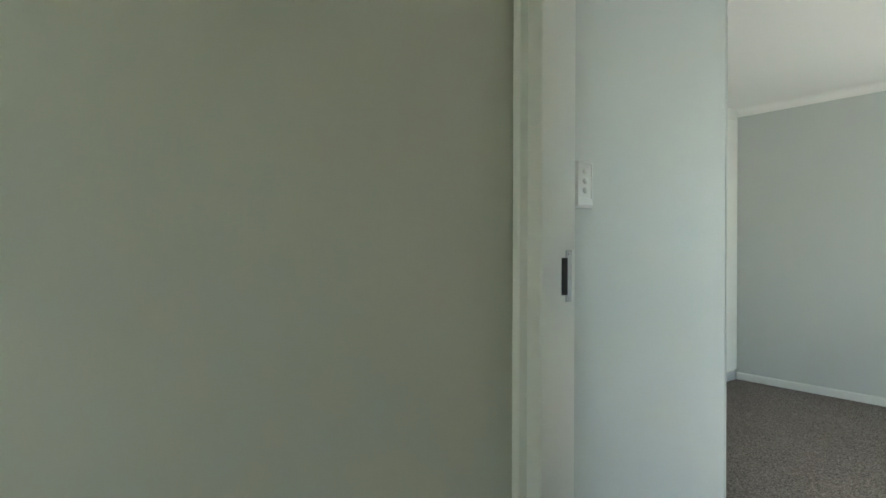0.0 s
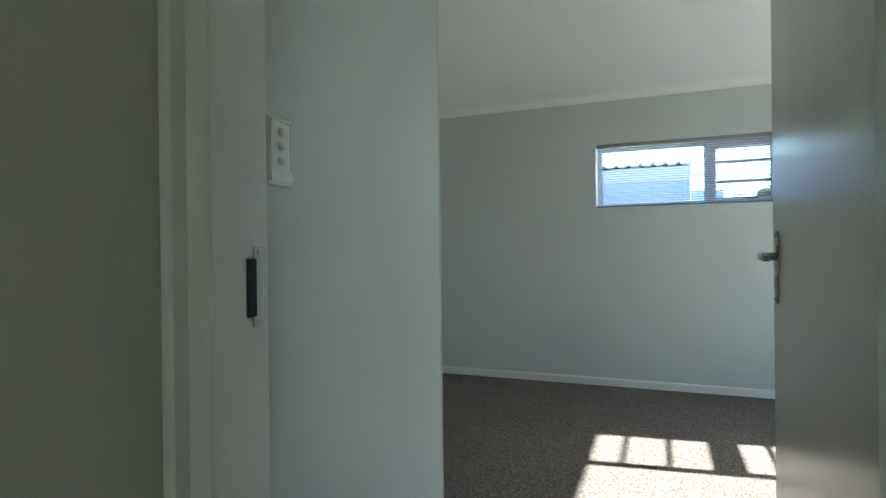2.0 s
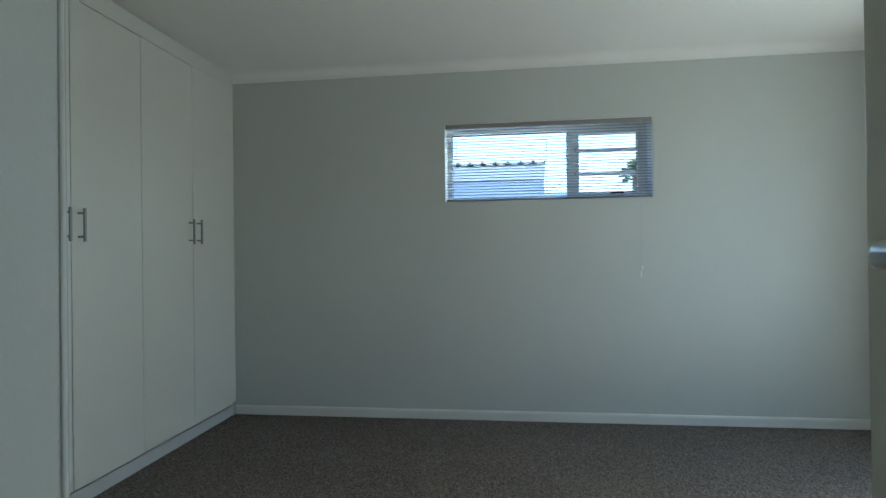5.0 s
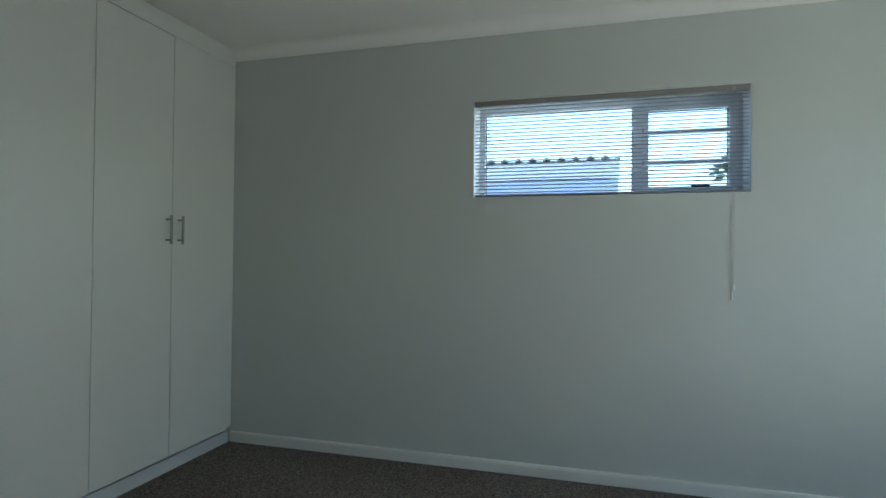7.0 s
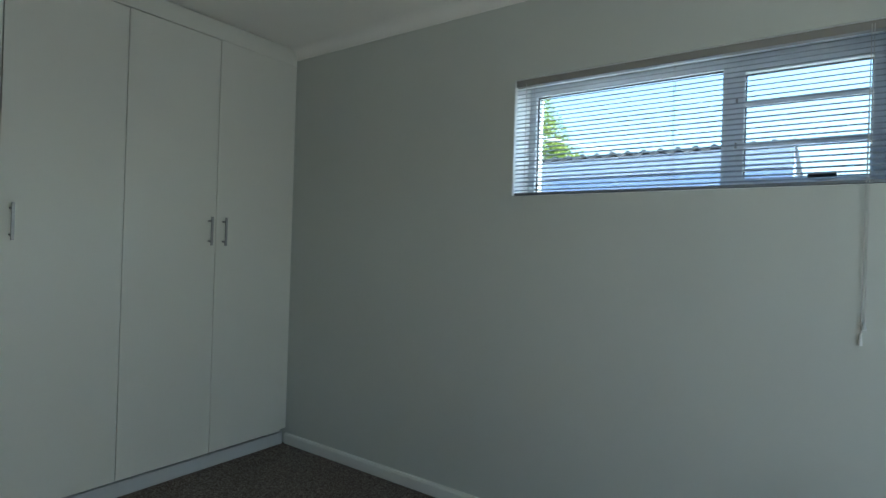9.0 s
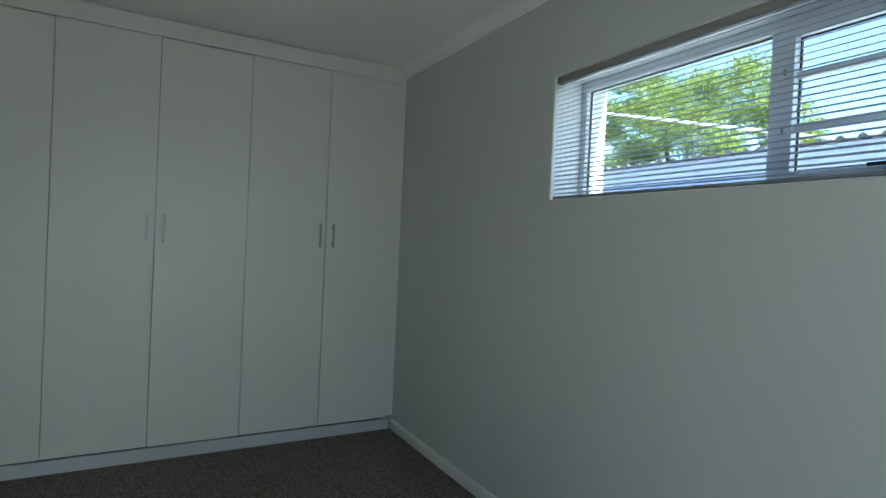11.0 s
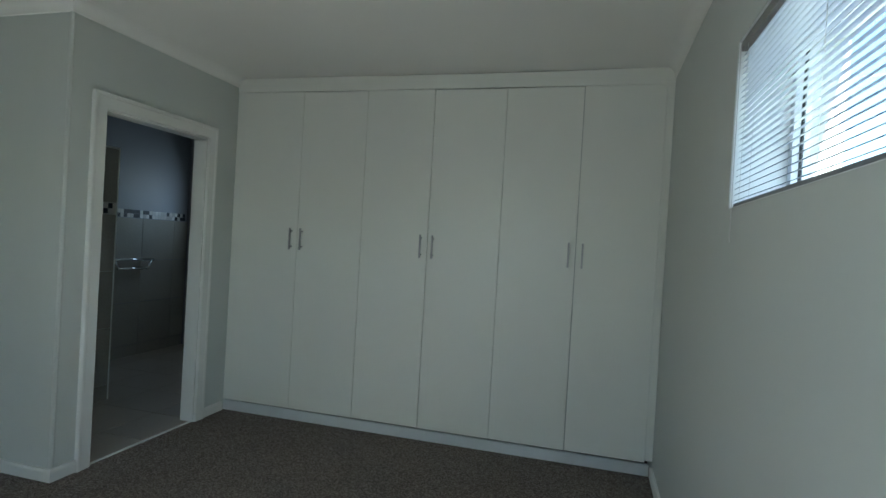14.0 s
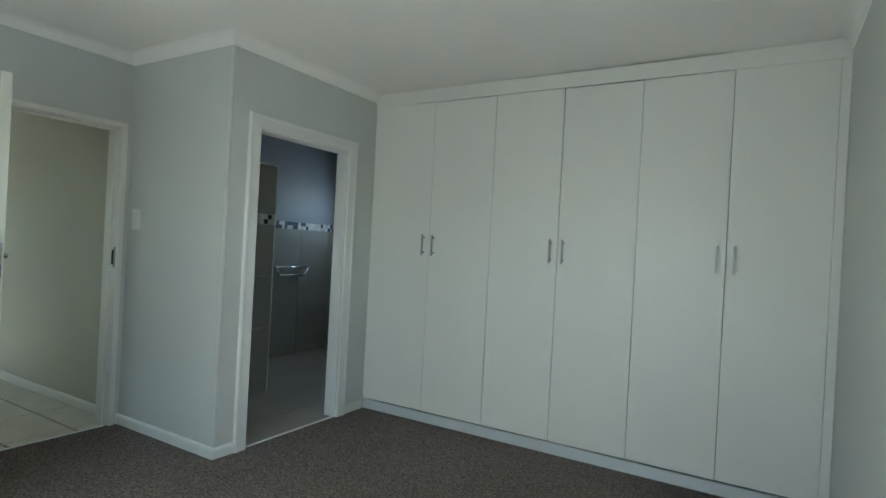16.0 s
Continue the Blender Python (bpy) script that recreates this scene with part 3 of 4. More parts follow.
for lo, hi in (((-7.25, PY0, 0.5), (-6.75, PY1, 0.54)), ((-7.25, PY0, 1.96), (-6.75, PY1, 2.0)), ((-7.25, PY0, 0.54), (-7.21, PY1, 1.96)), ((-6.79, PY0, 0.54), (-6.75, PY1, 1.96))):
    add_box(bm, lo, hi)
part("window_frame", bm, M_ALU, pw)
p = part("pane", box((-7.21, PASS_S - 0.057, 0.54), (-6.79, PASS_S - 0.053, 1.96)), M_GLASS, pw)
p.visible_shadow = False


# Unseen window inferred from the tiles' bluish sheen; it brightens the bathroom.
bw = tagged(empty("window_4", Matrix.Identity(4)), "small white-framed bathroom window, inferred and out of view", "window", kind="structure")
bm = bmesh.new()
BY0, BY1 = BATH_Y1 + 0.03, BATH_Y1 + 0.07
for lo, hi in (((-4.7, BY0, 1.45), (-4.1, BY1, 1.49)), ((-4.7, BY0, 1.96), (-4.1, BY1, 2.0)), ((-4.7, BY0, 1.49), (-4.66, BY1, 1.96)), ((-4.14, BY0, 1.49), (-4.1, BY1, 1.96))):
    add_box(bm, lo, hi)
part("window_frame", bm, M_ALU, bw)
p = part("pane", box((-4.66, BATH_Y1 + 0.048, 1.49), (-4.14, BATH_Y1 + 0.052, 1.96)), M_GLASS, bw)
p.visible_shadow = False


# ---- bedroom door and its frame ----
frame_ob = tagged(empty("door_frame", Matrix.Identity(4)), "white painted rebated door frame of the bedroom", "door frame", kind="structure")


def jamb_profile(sign):
    """Plan outline of a side jamb: passage bead, groove, nose, stop, rebate, room face."""
    pts = [(PASS_X + 0.002, 0.088), (PASS_X - 0.026, 0.088), (PASS_X - 0.030, 0.083), (PASS_X - 0.030, 0.068), (PASS_X - 0.026, 0.062), (PASS_X - 0.001, 0.058), (PASS_X - 0.001, 0.030),
           (PASS_X - 0.010, 0.022), (PASS_X - 0.011, 0.004), (PASS_X - 0.007, 0.0), (-4.160, 0.0), (-4.160, 0.013), (ENTRY_X + 0.012, 0.013),
           (ENTRY_X + 0.014, 0.020), (ENTRY_X + 0.012, 0.048), (ENTRY_X + 0.002, 0.050), (ENTRY_X + 0.002, 0.040), (PASS_X + 0.002, 0.040)]
    y = DOOR_N if sign > 0 else DOOR_S
    return [(x, y + sign * u) for x, u in pts]


for sign in (1, -1):
    bm = bmesh.new()
    lo = [bm.verts.new((x, y, 0)) for x, y in jamb_profile(sign)]
    hi = [bm.verts.new((x, y, DOOR_TOP + 0.045)) for x, y in jamb_profile(sign)]
    n = len(lo)
    for k in range(n):
        bm.faces.new((lo[k], lo[(k + 1) % n], hi[(k + 1) % n], hi[k]))
    bm.faces.new(hi)
    part("jamb", bm, M_TRIM, frame_ob)
bm = bmesh.new()
add_box(bm, (PASS_X - 0.010, DOOR_S, DOOR_TOP), (-4.160, DOOR_N, DOOR_TOP + 0.040), 0.003)
add_box(bm, (-4.160, DOOR_S - 0.012, DOOR_TOP + 0.012), (ENTRY_X + 0.013, DOOR_N + 0.012, DOOR_TOP + 0.045), 0.003)
part("head", bm, M_TRIM, frame_ob)
st = part("strike_plate", box((-4.127, DOOR_N + 0.0105, 1.068), (-4.103, DOOR_N + 0.0125, 1.208), 0.0005), M_STEEL, frame_ob, "worn steel strike plate")
# thin black box instead of a cut hole; its shade is the colour
part("latch_hole_shade", box((-4.145, DOOR_N + 0.0090, 1.087), (-4.122, DOOR_N + 0.0104, 1.188)), M_DARK, st, "flat black piece for the shade inside the latch slot")
for z in (1.077, 1.199):
    part("screw", tube((-4.115, DOOR_N + 0.0105, z), (-4.115, DOOR_N + 0.0088, z), 0.004, 0.003, 8), M_STEEL, st)

LEAF = 0.785
door = tagged(empty("door_1", pose(ENTRY_X + 0.016, -2.340, 0.008, 0, 0, -1.35)), "cream enamelled flush door standing open, lever handles", "door", kind="structure")
part("leaf", box((0.0, -0.044, 0.0), (LEAF, 0.0, DOOR_TOP), 0.0025), M_DOOR, door)


def lever(side):
    s = 1 if side > 0 else -1
    yb = 0.0 if s > 0 else -0.044
    px = LEAF - 0.076
    bm = box((px - 0.019, yb + (0 if s > 0 else -0.008), 1.052), (px + 0.019, yb + (0.008 if s > 0 else 0), 1.226), 0.004)
    plate = part("handle_plate", bm, M_SATIN, door, "satin steel lever handle plate")
    part("spindle", tube((px, yb + s * 0.006, 1.165), (px, yb + s * 0.036, 1.165), 0.0095, 0.009, 12), M_SATIN, plate)
    bm = bmesh.new()
    pts = [(px + 0.008, 0.030, 0.0), (px - 0.01, 0.039, 0.001), (px - 0.05, 0.041, 0.001), (px - 0.09, 0.039, -0.001), (px - 0.112, 0.034, -0.003)]
    rings = []
    for j, (x, d, dz) in enumerate(pts):
        wz, wy = (0.011, 0.0115, 0.0105, 0.010, 0.007)[j], (0.008, 0.0075, 0.007, 0.0065, 0.005)[j]
        rings.append([bm.verts.new((x, yb + s * d + wy * math.cos(2 * math.pi * k / 10), 1.165 + dz + wz * math.sin(2 * math.pi * k / 10))) for k in range(10)])
    for a, b in zip(rings, rings[1:]):
        for k in range(10):
            bm.faces.new((a[k], a[(k + 1) % 10], b[(k + 1) % 10], b[k]))
    bm.faces.new(rings[0])
    bm.faces.new(rings[-1])
    part("lever", bm, M_SATIN, plate, smooth=True)
    e = 0.0085
    for z in (1.214, 1.064):
        part("screw", tube((px - 0.008, yb + s * 0.0075, z), (px - 0.008, yb + s * 0.0095, z), 0.0035, 0.003, 8), M_DARK, plate)
    # black raised shape that paints the dark of the key opening
    bm = tube((px, yb + s * 0.0075, 1.108), (px, yb + s * e, 1.108), 0.0045, seg=10)
    add_box(bm, (px - 0.002, yb + min(s * 0.0075, s * e), 1.088), (px + 0.002, yb + max(s * 0.0075, s * e), 1.108))
    part("keyhole_shade", bm, M_DARK, plate)


lever(1)
lever(-1)
lp = part("lock_face", box((LEAF - 0.0005, -0.031, 1.03), (LEAF + 0.0012, -0.009, 1.225), 0.0004), M_SATIN, door, "steel mortice lock face")
part("latch", box((LEAF + 0.001, -0.026, 1.150), (LEAF + 0.011, -0.014, 1.178), 0.003), M_SATIN, lp)
# black box that paints the dark of the bolt's opening
part("bolt_slot_shade", box((LEAF + 0.001, -0.025, 1.085), (LEAF + 0.0020, -0.015, 1.118)), M_DARK, lp)
for z in (0.25, 1.75):
    part("hinge", tube((-0.004, 0.004, z - 0.05), (-0.004, 0.004, z + 0.05), 0.006, seg=8), M_SATIN, door)

# three-gang switch on the bathroom's south wall
SX, SZ = -3.980, 1.402
sw = tagged(empty("light_switch", Matrix.Translation((SX, BLOCK_Y, SZ))), "white three-gang light switch on the grey wall", "switch")
part("back_box", box((-0.041, -0.008, -0.070), (0.041, 0.0, 0.070), 0.003), M_PLASTIC, sw)
bm = bmesh.new()
ring = [[bm.verts.new((sx * w, -d, sz * h + o)) for sx, sz in ((-1, -1), (1, -1), (1, 1), (-1, 1))]
        for w, h, d, o in ((0.0405, 0.0695, 0.008, 0.0), (0.0395, 0.0685, 0.013, 0.0), (0.033, 0.060, 0.018, 0.003), (0.029, 0.050, 0.0185, 0.009), (0.028, 0.049, 0.0165, 0.009))]
for a, b in zip(ring, ring[1:]):
    for k in range(4):
        bm.faces.new((a[k], a[(k + 1) % 4], b[(k + 1) % 4], b[k]))
bm.faces.new(ring[-1])
bm.faces.new(ring[0])
part("cover", bm, M_PLASTIC, sw)
part("lip", box((-0.034, -0.0195, -0.062), (0.034, -0.0165, -0.049), 0.001), M_PLASTIC, sw)
for z in (0.038, 0.010, -0.018):
    bm = bmesh.new()
    bmesh.ops.create_uvsphere(bm, u_segments=14, v_segments=8, radius=1.0, matrix=Matrix.Translation((0, -0.0160, z)) @ Matrix.Diagonal((0.0105, 0.0085, 0.0095, 1)))
    part("rocker", bm, M_PLASTIC, sw, smooth=True)


# ---- bathroom doorway and what it shows ----
bf = tagged(empty("bathroom_door_frame", Matrix.Identity(4)), "white moulded architrave round the open bathroom doorway", "door frame", kind="structure")
bm = bmesh.new()
add_box(bm, (BLOCK_X - 0.102, BATH_N - 0.018, 0.0), (BLOCK_X + 0.003, BATH_N, BATH_TOP - 0.018), 0.001)
add_box(bm, (BLOCK_X - 0.102, BATH_S, 0.0), (BLOCK_X + 0.003, BATH_S + 0.018, BATH_TOP - 0.018), 0.001)
add_box(bm, (BLOCK_X - 0.102, BATH_S, BATH_TOP - 0.018), (BLOCK_X + 0.003, BATH_N, BATH_TOP), 0.001)
part("lining", bm, M_TRIM, bf)
ARCH = [(0.0, 0.0), (0.012, 0.0), (0.018, 0.006), (0.018, 0.062), (0.023, 0.068), (0.023, 0.082), (0.019, 0.087), (0.0, 0.088)]


def architrave(sign, y):
    bm = bmesh.new()
    r = [[bm.verts.new((BLOCK_X + 0.0005 + d, y + sign * w, z if z == 0 else BATH_TOP - 0.008 + w)) for d, w in ARCH] for z in (0, 1)]
    n = len(ARCH)
    for k in range(n):
        bm.faces.new((r[0][k], r[0][(k + 1) % n], r[1][(k + 1) % n], r[1][k]))
    bm.faces.new(r[0])
    bm.faces.new(r[1])
    return bm


part("architrave", architrave(1, BATH_N - 0.008), M_TRIM, bf)
part("architrave", architrave(-1, BATH_S + 0.008), M_TRIM, bf)
bm = bmesh.new()
r = [[bm.verts.new((BLOCK_X + 0.0005 + d, (BATH_S + 0.008 - w) if s else (BATH_N - 0.008 + w), BATH_TOP - 0.008 + w)) for d, w in ARCH] for s in (1, 0)]
for k in range(len(ARCH)):
    bm.faces.new((r[0][k], r[0][(k + 1) % len(ARCH)], r[1][(k + 1) % len(ARCH)], r[1][k]))
bm.faces.new(r[0])
bm.faces.new(r[1])
part("architrave", bm, M_TRIM, bf)
structure("threshold_strip", box((BLOCK_X - 0.022, BATH_S + 0.018, -0.005), (BLOCK_X - 0.004, BATH_N - 0.018, 0.006), 0.002), M_TRIM, "pale metal strip between carpet and tiles", "threshold")
structure("threshold_strip", box((ENTRY_X - 0.022, DOOR_S, -0.005), (ENTRY_X - 0.006, DOOR_N, 0.005), 0.002), M_TRIM, "pale strip between carpet and passage tiles", "threshold")

NIB_X, NIB_Y, NIB_Z = -4.0, -0.155, 1.95
nib = tagged(part("shower_wall", box((NIB_X - 0.10, BLOCK_Y + 0.1, 0.0), (NIB_X - 0.008, NIB_Y - 0.008, NIB_Z - 0.008)), M_BGROUT), "taupe tiled shower partition wall with white edge trim", "partition", kind="structure")
part("edge_trim", box((NIB_X - 0.104, NIB_Y - 0.010, 0.0), (NIB_X + 0.002, NIB_Y + 0.001, NIB_Z), 0.002), M_TRIM, nib, "white plastic edge trim")
part("edge_trim", box((NIB_X - 0.104, BLOCK_Y + 0.1, NIB_Z - 0.010), (NIB_X + 0.002, NIB_Y - 0.011, NIB_Z + 0.002), 0.002), M_TRIM, nib)
back = bpy.data.objects["wall_bathroom_west"]

rail = tagged(empty("towel_rail", Matrix.Translation((BATH_W + 0.010, 0.0, 0.0))), "chrome rectangular rail on the tiled bathroom wall", "rail")
part("top_bar", tube((0.065, 0.735, 1.008), (0.065, 1.245, 1.008), 0.015, seg=16), M_CHROME, rail, smooth=True)
part("bottom_bar", tube((0.058, 0.80, 0.916), (0.058, 1.185, 0.916), 0.013, seg=16), M_CHROME, rail, smooth=True)
for ya, yb in ((0.752, 0.810), (1.228, 1.175)):
    part("end_bar", tube((0.062, ya, 1.004), (0.058, yb, 0.916), 0.013, seg=12), M_CHROME, rail, smooth=True)
for y in (0.81, 1.17):
    part("bracket", tube((0.0, y, 1.008), (0.055, y, 1.008), 0.010, seg=10), M_CHROME, rail)


# ---- outside, seen through the high window ----
structure("ground", box((-300, -300, -0.45), (300, 300, -0.30)), M_GROUND, "dry garden ground", "ground")
# Pale slab out of view, added to bounce sun onto the ceiling.
structure("added_patio", box((-7.0, -16.0, -0.3), (OUT_X, GLASS_S - 0.041, -0.06)), M_PAVE, "added unseen paving that bounces sun through the tall window", "paving")
# Wall out of view, added to keep low sky light off the wardrobe.
structure("sky_blocking_wall", box((-16.0, -10.2, -0.3), (12.0, -10.0, 2.3), 0.01), M_EXT, "added unseen wall that blocks low sky light", "wall")
# Pale strip out of view, added to light the high window from below.
structure("added_alley", box((OUT_X + 0.001, -16.0, -0.3), (3.815, 14.0, -0.05)), M_PAVE, "added unseen concrete that bounces sun up to the high window", "paving")
shed = tagged(empty("outbuilding", Matrix.Identity(4)), "white plastered outbuilding with a corrugated sheet roof", "building")
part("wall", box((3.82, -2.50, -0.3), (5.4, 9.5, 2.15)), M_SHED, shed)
bm = bmesh.new()
RY0, RY1, PITCH = -2.52, 9.6, 0.172
n = int((RY1 - RY0) / PITCH * 10)
rows = []
for k in range(n + 1):
    y = RY0 + k * PITCH / 10
    c = max(0.0, math.cos(2 * math.pi * k / 10)) ** 0.7 * 0.042
    rows.append([bm.verts.new((3.72, y, 2.375 + c)), bm.verts.new((5.6, y, 2.20 + c)), bm.verts.new((5.6, y, 2.192 + c)), bm.verts.new((3.72, y, 2.367 + c))])
for a, b in zip(rows, rows[1:]):
    for j in range(4):
        bm.faces.new((a[j], a[(j + 1) % 4], b[(j + 1) % 4], b[j]))
bm.faces.new(rows[0])
bm.faces.new(rows[-1])
part("roof", bm, M_ROOF, shed, "weathered grey corrugated roof sheeting")
part("fascia", box((3.79, -2.51, 2.16), (3.82, 9.5, 2.366), 0.003), M_FASCIA, shed, "fascia board, lavender shade put into its colour")
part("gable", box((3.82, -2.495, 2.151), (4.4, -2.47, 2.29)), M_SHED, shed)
tagged(part("garden_wall", box((4.6, -3.02, -0.3), (4.8, -2.56, 2.06), 0.01), M_SHED), "low plastered wall beside the outbuilding, blue shade in its colour", "wall")
tagged(part("overhead_cable", tube((3.76, -0.9, 2.40), (3.9, 7.5, 4.66), 0.016, seg=8), M_PLASTIC), "white overhead cable from the outbuilding roof", "cable")


def leafy_tree(name, base, height, trunk, clumps, leaves, size, leaf_mat, seed, label, limbs=7):
    """Tapered trunk, limbs to each clump, and small folded leaves scattered about the clumps."""
    rnd = random.Random(seed)
    t = tagged(empty(name, Matrix.Translation(base)), label, "tree")
    bm = bmesh.new()
    top = Vector((0, 0, height * 0.5))
    add_tube(bm, (0, 0, -0.2), top, trunk, trunk * 0.6, 10)
    for c, r in clumps[:limbs]:
        add_tube(bm, top * rnd.uniform(0.6, 1.0), Vector(c), trunk * 0.4, trunk * 0.08, 7)
    part("trunk", bm, M_BARK, t)
    vs, fs = [], []
    for c, r in clumps:
        for _ in range(leaves):
            d = Vector((rnd.gauss(0, 1), rnd.gauss(0, 1), rnd.gauss(0, 1))).normalized() * r * rnd.random() ** 0.45
            p = Vector(c) + Vector((d.x, d.y, d.z * 0.85))
            q = Euler((rnd.uniform(0, 6.3), rnd.uniform(0, 6.3), rnd.uniform(0, 6.3))).to_matrix()
            s = size * rnd.uniform(0.6, 1.3)
            k = len(vs)
            for v in ((0, -1, 0), (0.45, 0, 0.12), (0, 1, 0), (-0.45, 0, 0.12)):
                vs.append(p + q @ (Vector(v) * s))
            fs += [(k, k + 1, k + 2), (k, k + 2, k + 3)]
    me = bpy.data.meshes.new("crown")
    me.from_pydata([tuple(v) for v in vs], [], fs)
    me.materials.append(leaf_mat)
    cr = new("crown", me)
    cr.parent = t
    return t


def clumps_for(seed, n, rx, ry, z0, z1, r):
    rnd = random.Random(seed)
    out = []
    for _ in range(n):
        a, q = rnd.uniform(0, 6.283), math.sqrt(rnd.random())
        z = rnd.uniform(z0, z1)
        k = 1 - 0.55 * max(0, (z - (z0 + z1) / 2) / ((z1 - z0) / 2)) ** 2
        out.append(((rx * q * k * math.cos(a), ry * q * k * math.sin(a), z), r * rnd.uniform(0.6, 1.2)))
    return out


leafy_tree("tree", (10.5, 6.0, -0.3), 6.8, 0.16, clumps_for(3, 150, 2.6, 3.4, 1.0, 6.4, 0.52), 620, 0.040, M_LEAF, 3, "leafy tree with bright yellow-green foliage")
leafy_tree("tree", (12.9, 10.6, -0.3), 3.8, 0.14, clumps_for(4, 50, 1.9, 2.1, 1.2, 4.1, 0.42), 420, 0.05, M_LEAF_FAR, 4, "dull green garden tree beyond the outbuilding")
leafy_tree("bush", (10.2, 2.8, -0.3), 4.2, 0.10, clumps_for(5, 22, 1.2, 1.3, 2.0, 4.1, 0.42), 520, 0.042, M_LEAF, 5, "bright green bush behind the outbuilding")
leafy_tree("tree", (17.3, 27.0, -0.3), 6, 0.25, clumps_for(7, 34, 2.8, 2.8, 2.6, 7.6, 1.1), 320, 0.17, M_LEAF_FAR, 7, "dull green tree far behind the roofs")
leafy_tree("tree", (21.6, 23.6, -0.3), 6.5, 0.25, clumps_for(8, 40, 3.2, 3.2, 3.0, 8.8, 1.2), 320, 0.17, M_LEAF_FAR, 8, "dull green tree far behind the roofs")
leafy_tree("tree", (24.5, 30.0, -0.3), 7, 0.25, clumps_for(9, 30, 3.5, 3.5, 2.0, 8.2, 1.3), 300, 0.17, M_LEAF_FAR, 9, "dull green tree far behind the roofs")

def far_house(base, turn, w, d, h, rise, label):
    """White walls with window openings, and a pitched roof."""
    t = tagged(empty("house", pose(*base, 0, 0, turn)), label, "house")
    part("wall", box((-w / 2, -d / 2, 0), (w / 2, d / 2, h)), M_EXT, t)
    bm = bmesh.new()
    e = 0.35
    v = [bm.verts.new(p) for p in ((-w / 2 - e, -d / 2 - e, h), (w / 2 + e, -d / 2 - e, h), (w / 2 + e, d / 2 + e, h), (-w / 2 - e, d / 2 + e, h),
                                   (-w / 2 - e, 0, h + rise), (w / 2 + e, 0, h + rise))]
    for f in ((0, 1, 5, 4), (2, 3, 4, 5), (0, 4, 3), (1, 2, 5), (3, 2, 1, 0)):
        bm.faces.new([v[k] for k in f])
    part("roof", bm, M_ROOF, t, "dark pitched roof")
    for x in (-w * 0.28, w * 0.22):
        wd = part("window", box((x - 0.6, -d / 2 - 0.03, h * 0.45), (x + 0.6, -d / 2 - 0.002, h * 0.85)), M_ALU, t)
        part("pane", box((x - 0.53, -d / 2 - 0.04, h * 0.45 + 0.07), (x + 0.53, -d / 2 - 0.031, h * 0.85 - 0.07)), M_GASKET, wd)
    return t


leafy_tree("bush", (14.2, -5.3, -0.3), 3.0, 0.06, clumps_for(12, 13, 0.6, 0.7, 2.6, 3.15, 0.28), 160, 0.06, M_LEAF_FAR, 12, "dull green bush beside the palm")
far_house((8.0, 16.2, -0.3), 0, 6.0, 5.0, 3.95, 0.4, "white single-storey house with a low roof")
far_house((31.0, 27.0, -0.3), 20, 8.0, 6.0, 3.2, 1.6, "white single-storey house among the trees")

M_PALM = mat("palm_frond", (0.055, 0.075, 0.03), 0.5, vary=0.3, scale=12)
palm = tagged(empty("palm_tree", Matrix.Translation((4.2, -3.80, -0.3))), "small shaggy fan palm standing beside the outbuilding", "palm tree")
part("trunk", tube((0, 0, -0.1), (0.02, 0.01, 2.57), 0.05, 0.035, 10), M_BARK, palm)
rnd = random.Random(11)
for _ in range(30):
    a, el = rnd.uniform(0, 6.283), rnd.uniform(-0.7, 1.5)
    L = rnd.uniform(0.14, 0.23)
    d = Vector((math.cos(a) * math.cos(el), math.sin(a) * math.cos(el), math.sin(el)))
    o = Vector((0.02, 0.01, 2.57))
    bm = bmesh.new()
    add_tube(bm, o, o + d * L * 0.5, 0.006, 0.004, 5)
    side = d.cross(Vector((0, 0, 1))).normalized()
    up = side.cross(d)
    for j in range(9):
        w = (j - 4) / 4 * 1.25
        e = (d * math.cos(w) + side * math.sin(w)) * L * 0.6
        q = (side * math.cos(w) - d * math.sin(w)) * 0.008
        c = o + d * L * 0.5
        bm.faces.new([bm.verts.new(v) for v in (c - q * 0.3, c + q * 0.3, c + e * 0.6 + q + up * 0.006, c + e - Vector((0, 0, 0.03)), c + e * 0.6 - q + up * 0.006)])
    part("frond", bm, M_PALM, palm)


# ---- tiles, piece by piece ----
def tile_mesh(name, sx, sy, h, material, bevel=0.0015):
    return mesh_of(name, box((-sx / 2, -sy / 2, -h), (sx / 2, sy / 2, 0.0), bevel), material)


cache = {}


def lay(name, parent, rect, place, material, h=0.012):
    """One tile over a rectangle (a0, a1, b0, b1) of a surface; place turns its (a, b) into a pose."""
    a0, a1, b0, b1 = rect
    key = (name, material.name, round(a1 - a0, 4), round(b1 - b0, 4))
    if key not in cache:
        cache[key] = tile_mesh(name, a1 - a0, b1 - b0, h, material)
    t = new(name, cache[key])
    t.parent = parent
    t.matrix_basis = place((a0 + a1) / 2, (b0 + b1) / 2)
    return t


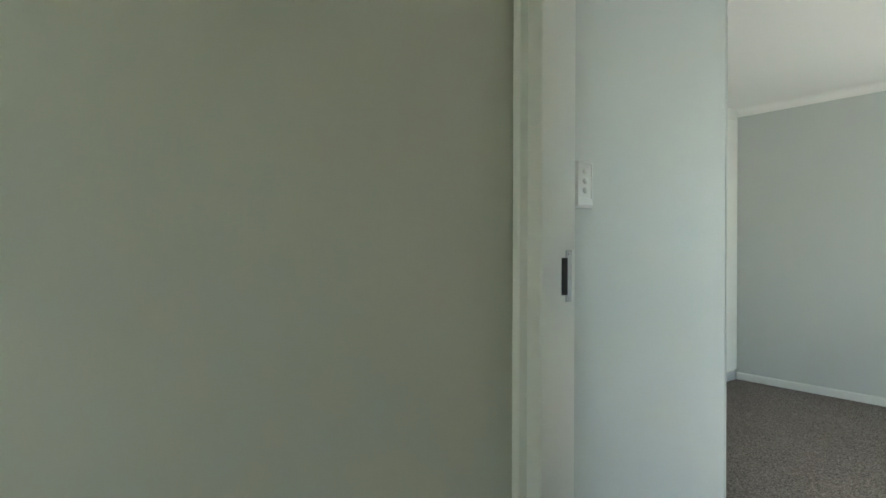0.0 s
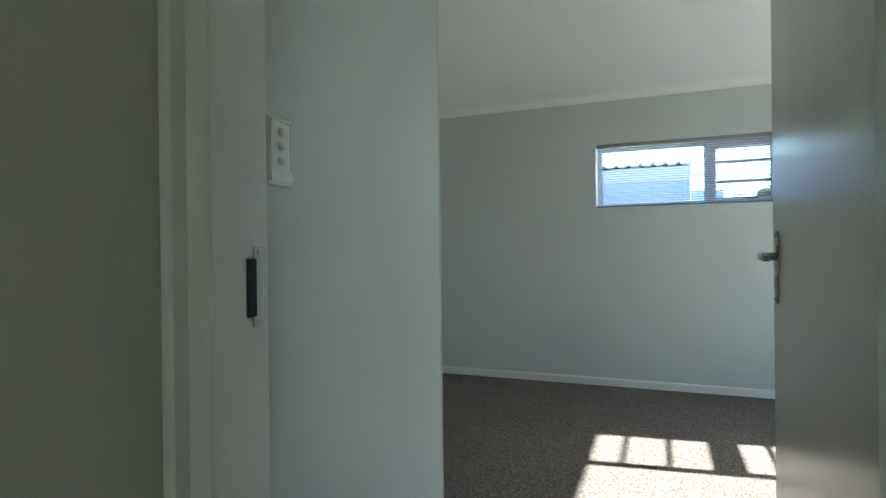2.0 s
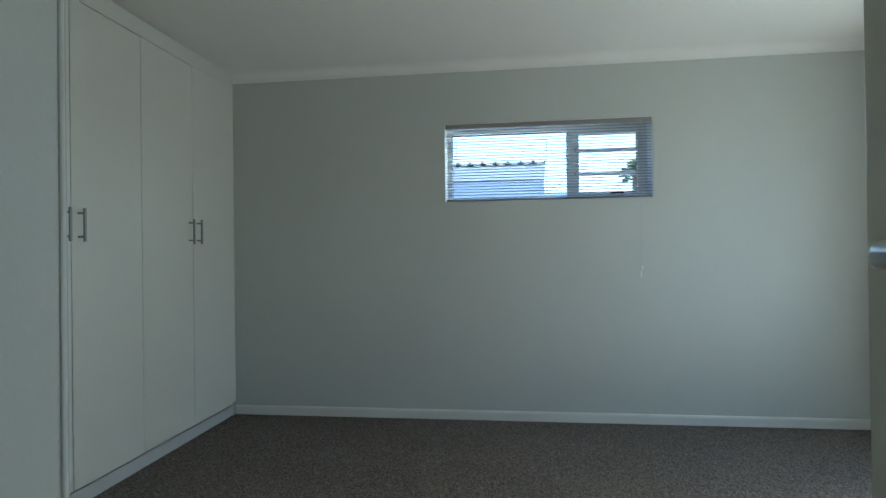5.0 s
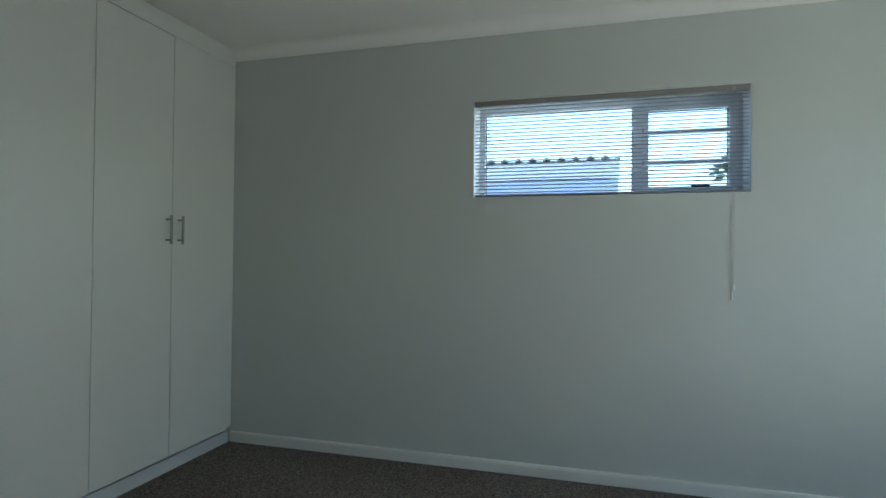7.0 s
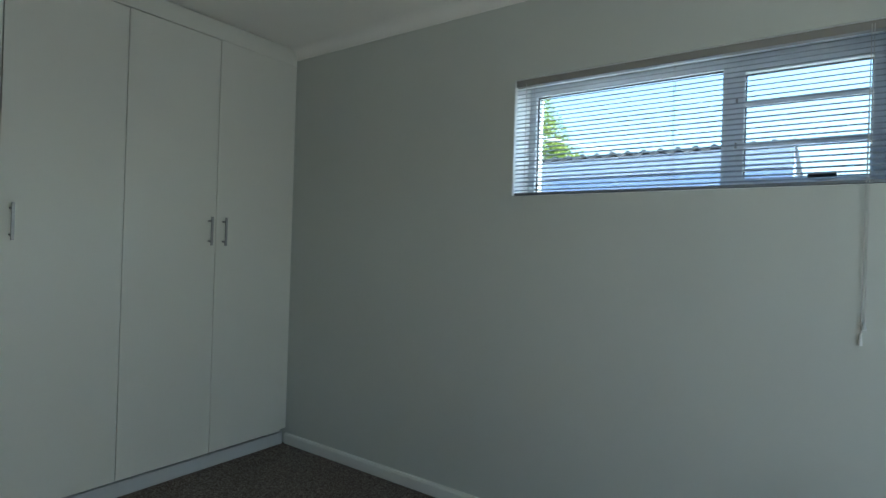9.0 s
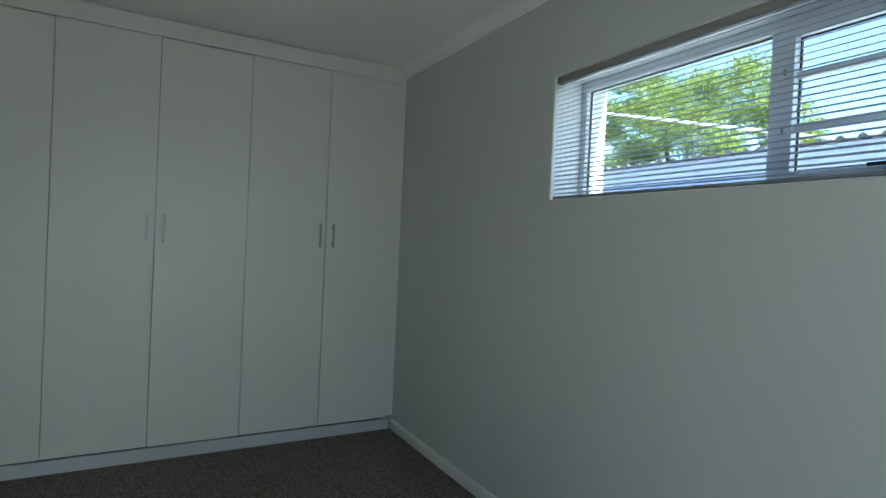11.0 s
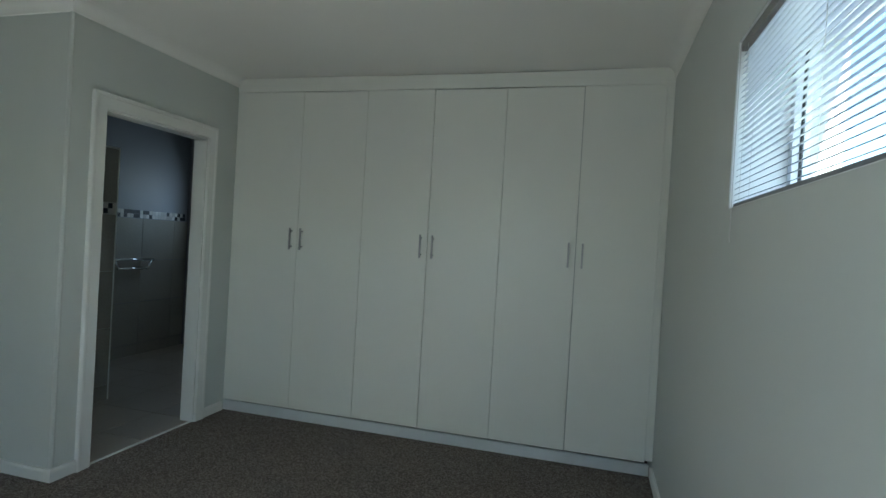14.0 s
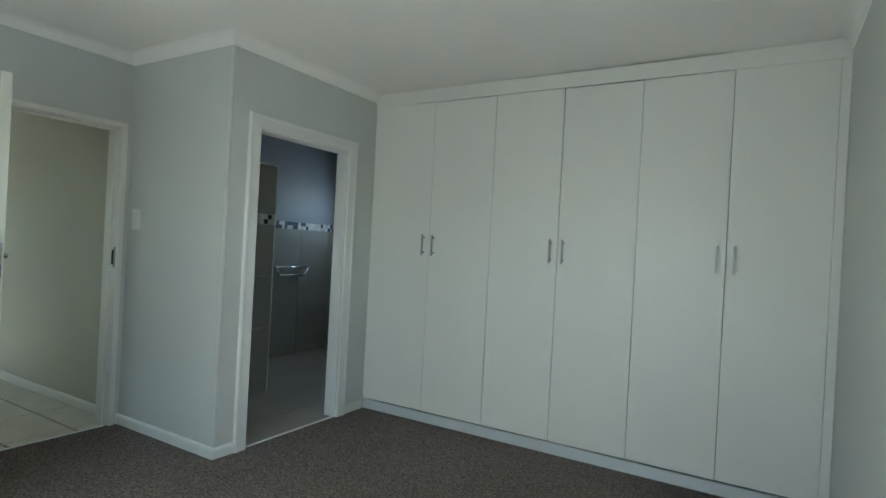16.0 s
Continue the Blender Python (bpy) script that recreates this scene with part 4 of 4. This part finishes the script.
def tiled(name, parent, area, origin, size, joint, place, material, h=0.012):
    (a0, a1, b0, b1), (oa, ob_) = area, origin
    i0, i1 = math.floor((a0 - oa) / size[0]), math.ceil((a1 - oa) / size[0])
    j0, j1 = math.floor((b0 - ob_) / size[1]), math.ceil((b1 - ob_) / size[1])
    for i in range(i0, i1):
        for j in range(j0, j1):
            r = (max(a0, oa + i * size[0] + joint / 2), min(a1, oa + (i + 1) * size[0] - joint / 2),
                 max(b0, ob_ + j * size[1] + joint / 2), min(b1, ob_ + (j + 1) * size[1] - joint / 2))
            if r[1] - r[0] > 0.01 and r[3] - r[2] > 0.01:
                lay(name, parent, r, place, material, h)


floor_p, floor_b = bpy.data.objects["floor_passage"], bpy.data.objects["floor_bathroom"]
tiled("tile", floor_p, (PASS_W, ENTRY_X - 0.024, PASS_S, PASS_N), (-4.72, -1.60), (0.50, 0.38), 0.014, lambda a, b: pose(a, b, 0.0), M_TILE)
tiled("tile", floor_b, (BATH_W, BLOCK_X - 0.024, BLOCK_Y + 0.1, BATH_Y1), (-3.45, -0.72), (0.45, 0.45), 0.005, lambda a, b: pose(a, b, 0.0), M_BFLOOR)


def wall_tiles(parent, x, ya, yb, ztop, yo, seed):
    """Taupe tiles, a mosaic band and taupe tiles above it, on a wall that faces east."""
    up = lambda a, b: pose(x, a, b, 90, 0, 90)
    tiled("tile", parent, (ya, yb, 0.0, 1.437), (yo, 0.117), (0.45, 0.44), 0.005, up, M_BTILE)
    rnd = random.Random(seed)
    k, y = 0, ya + 0.003
    s = 0.039
    while y + s < yb:
        for row in (0, 1):
            z = 1.441 + row * (s + 0.002)
            dark = rnd.random() < 0.45
            lay("mosaic", parent, (y, y + s, z, z + s), up, M_MOS_D if dark else M_MOS_L, 0.011)
        y += s + 0.002
    if ztop > 1.56:
        tiled("tile", parent, (ya, yb, 1.528, ztop), (yo, 1.526), (0.45, 0.44), 0.005, up, M_BTILE)


wall_tiles(nib, NIB_X, BLOCK_Y + 0.1, NIB_Y - 0.011, NIB_Z - 0.012, NIB_Y - 0.45, 21)
wall_tiles(back, BATH_W + 0.010, NIB_Y - 0.3, BATH_Y1, 1.54, 1.15, 22)
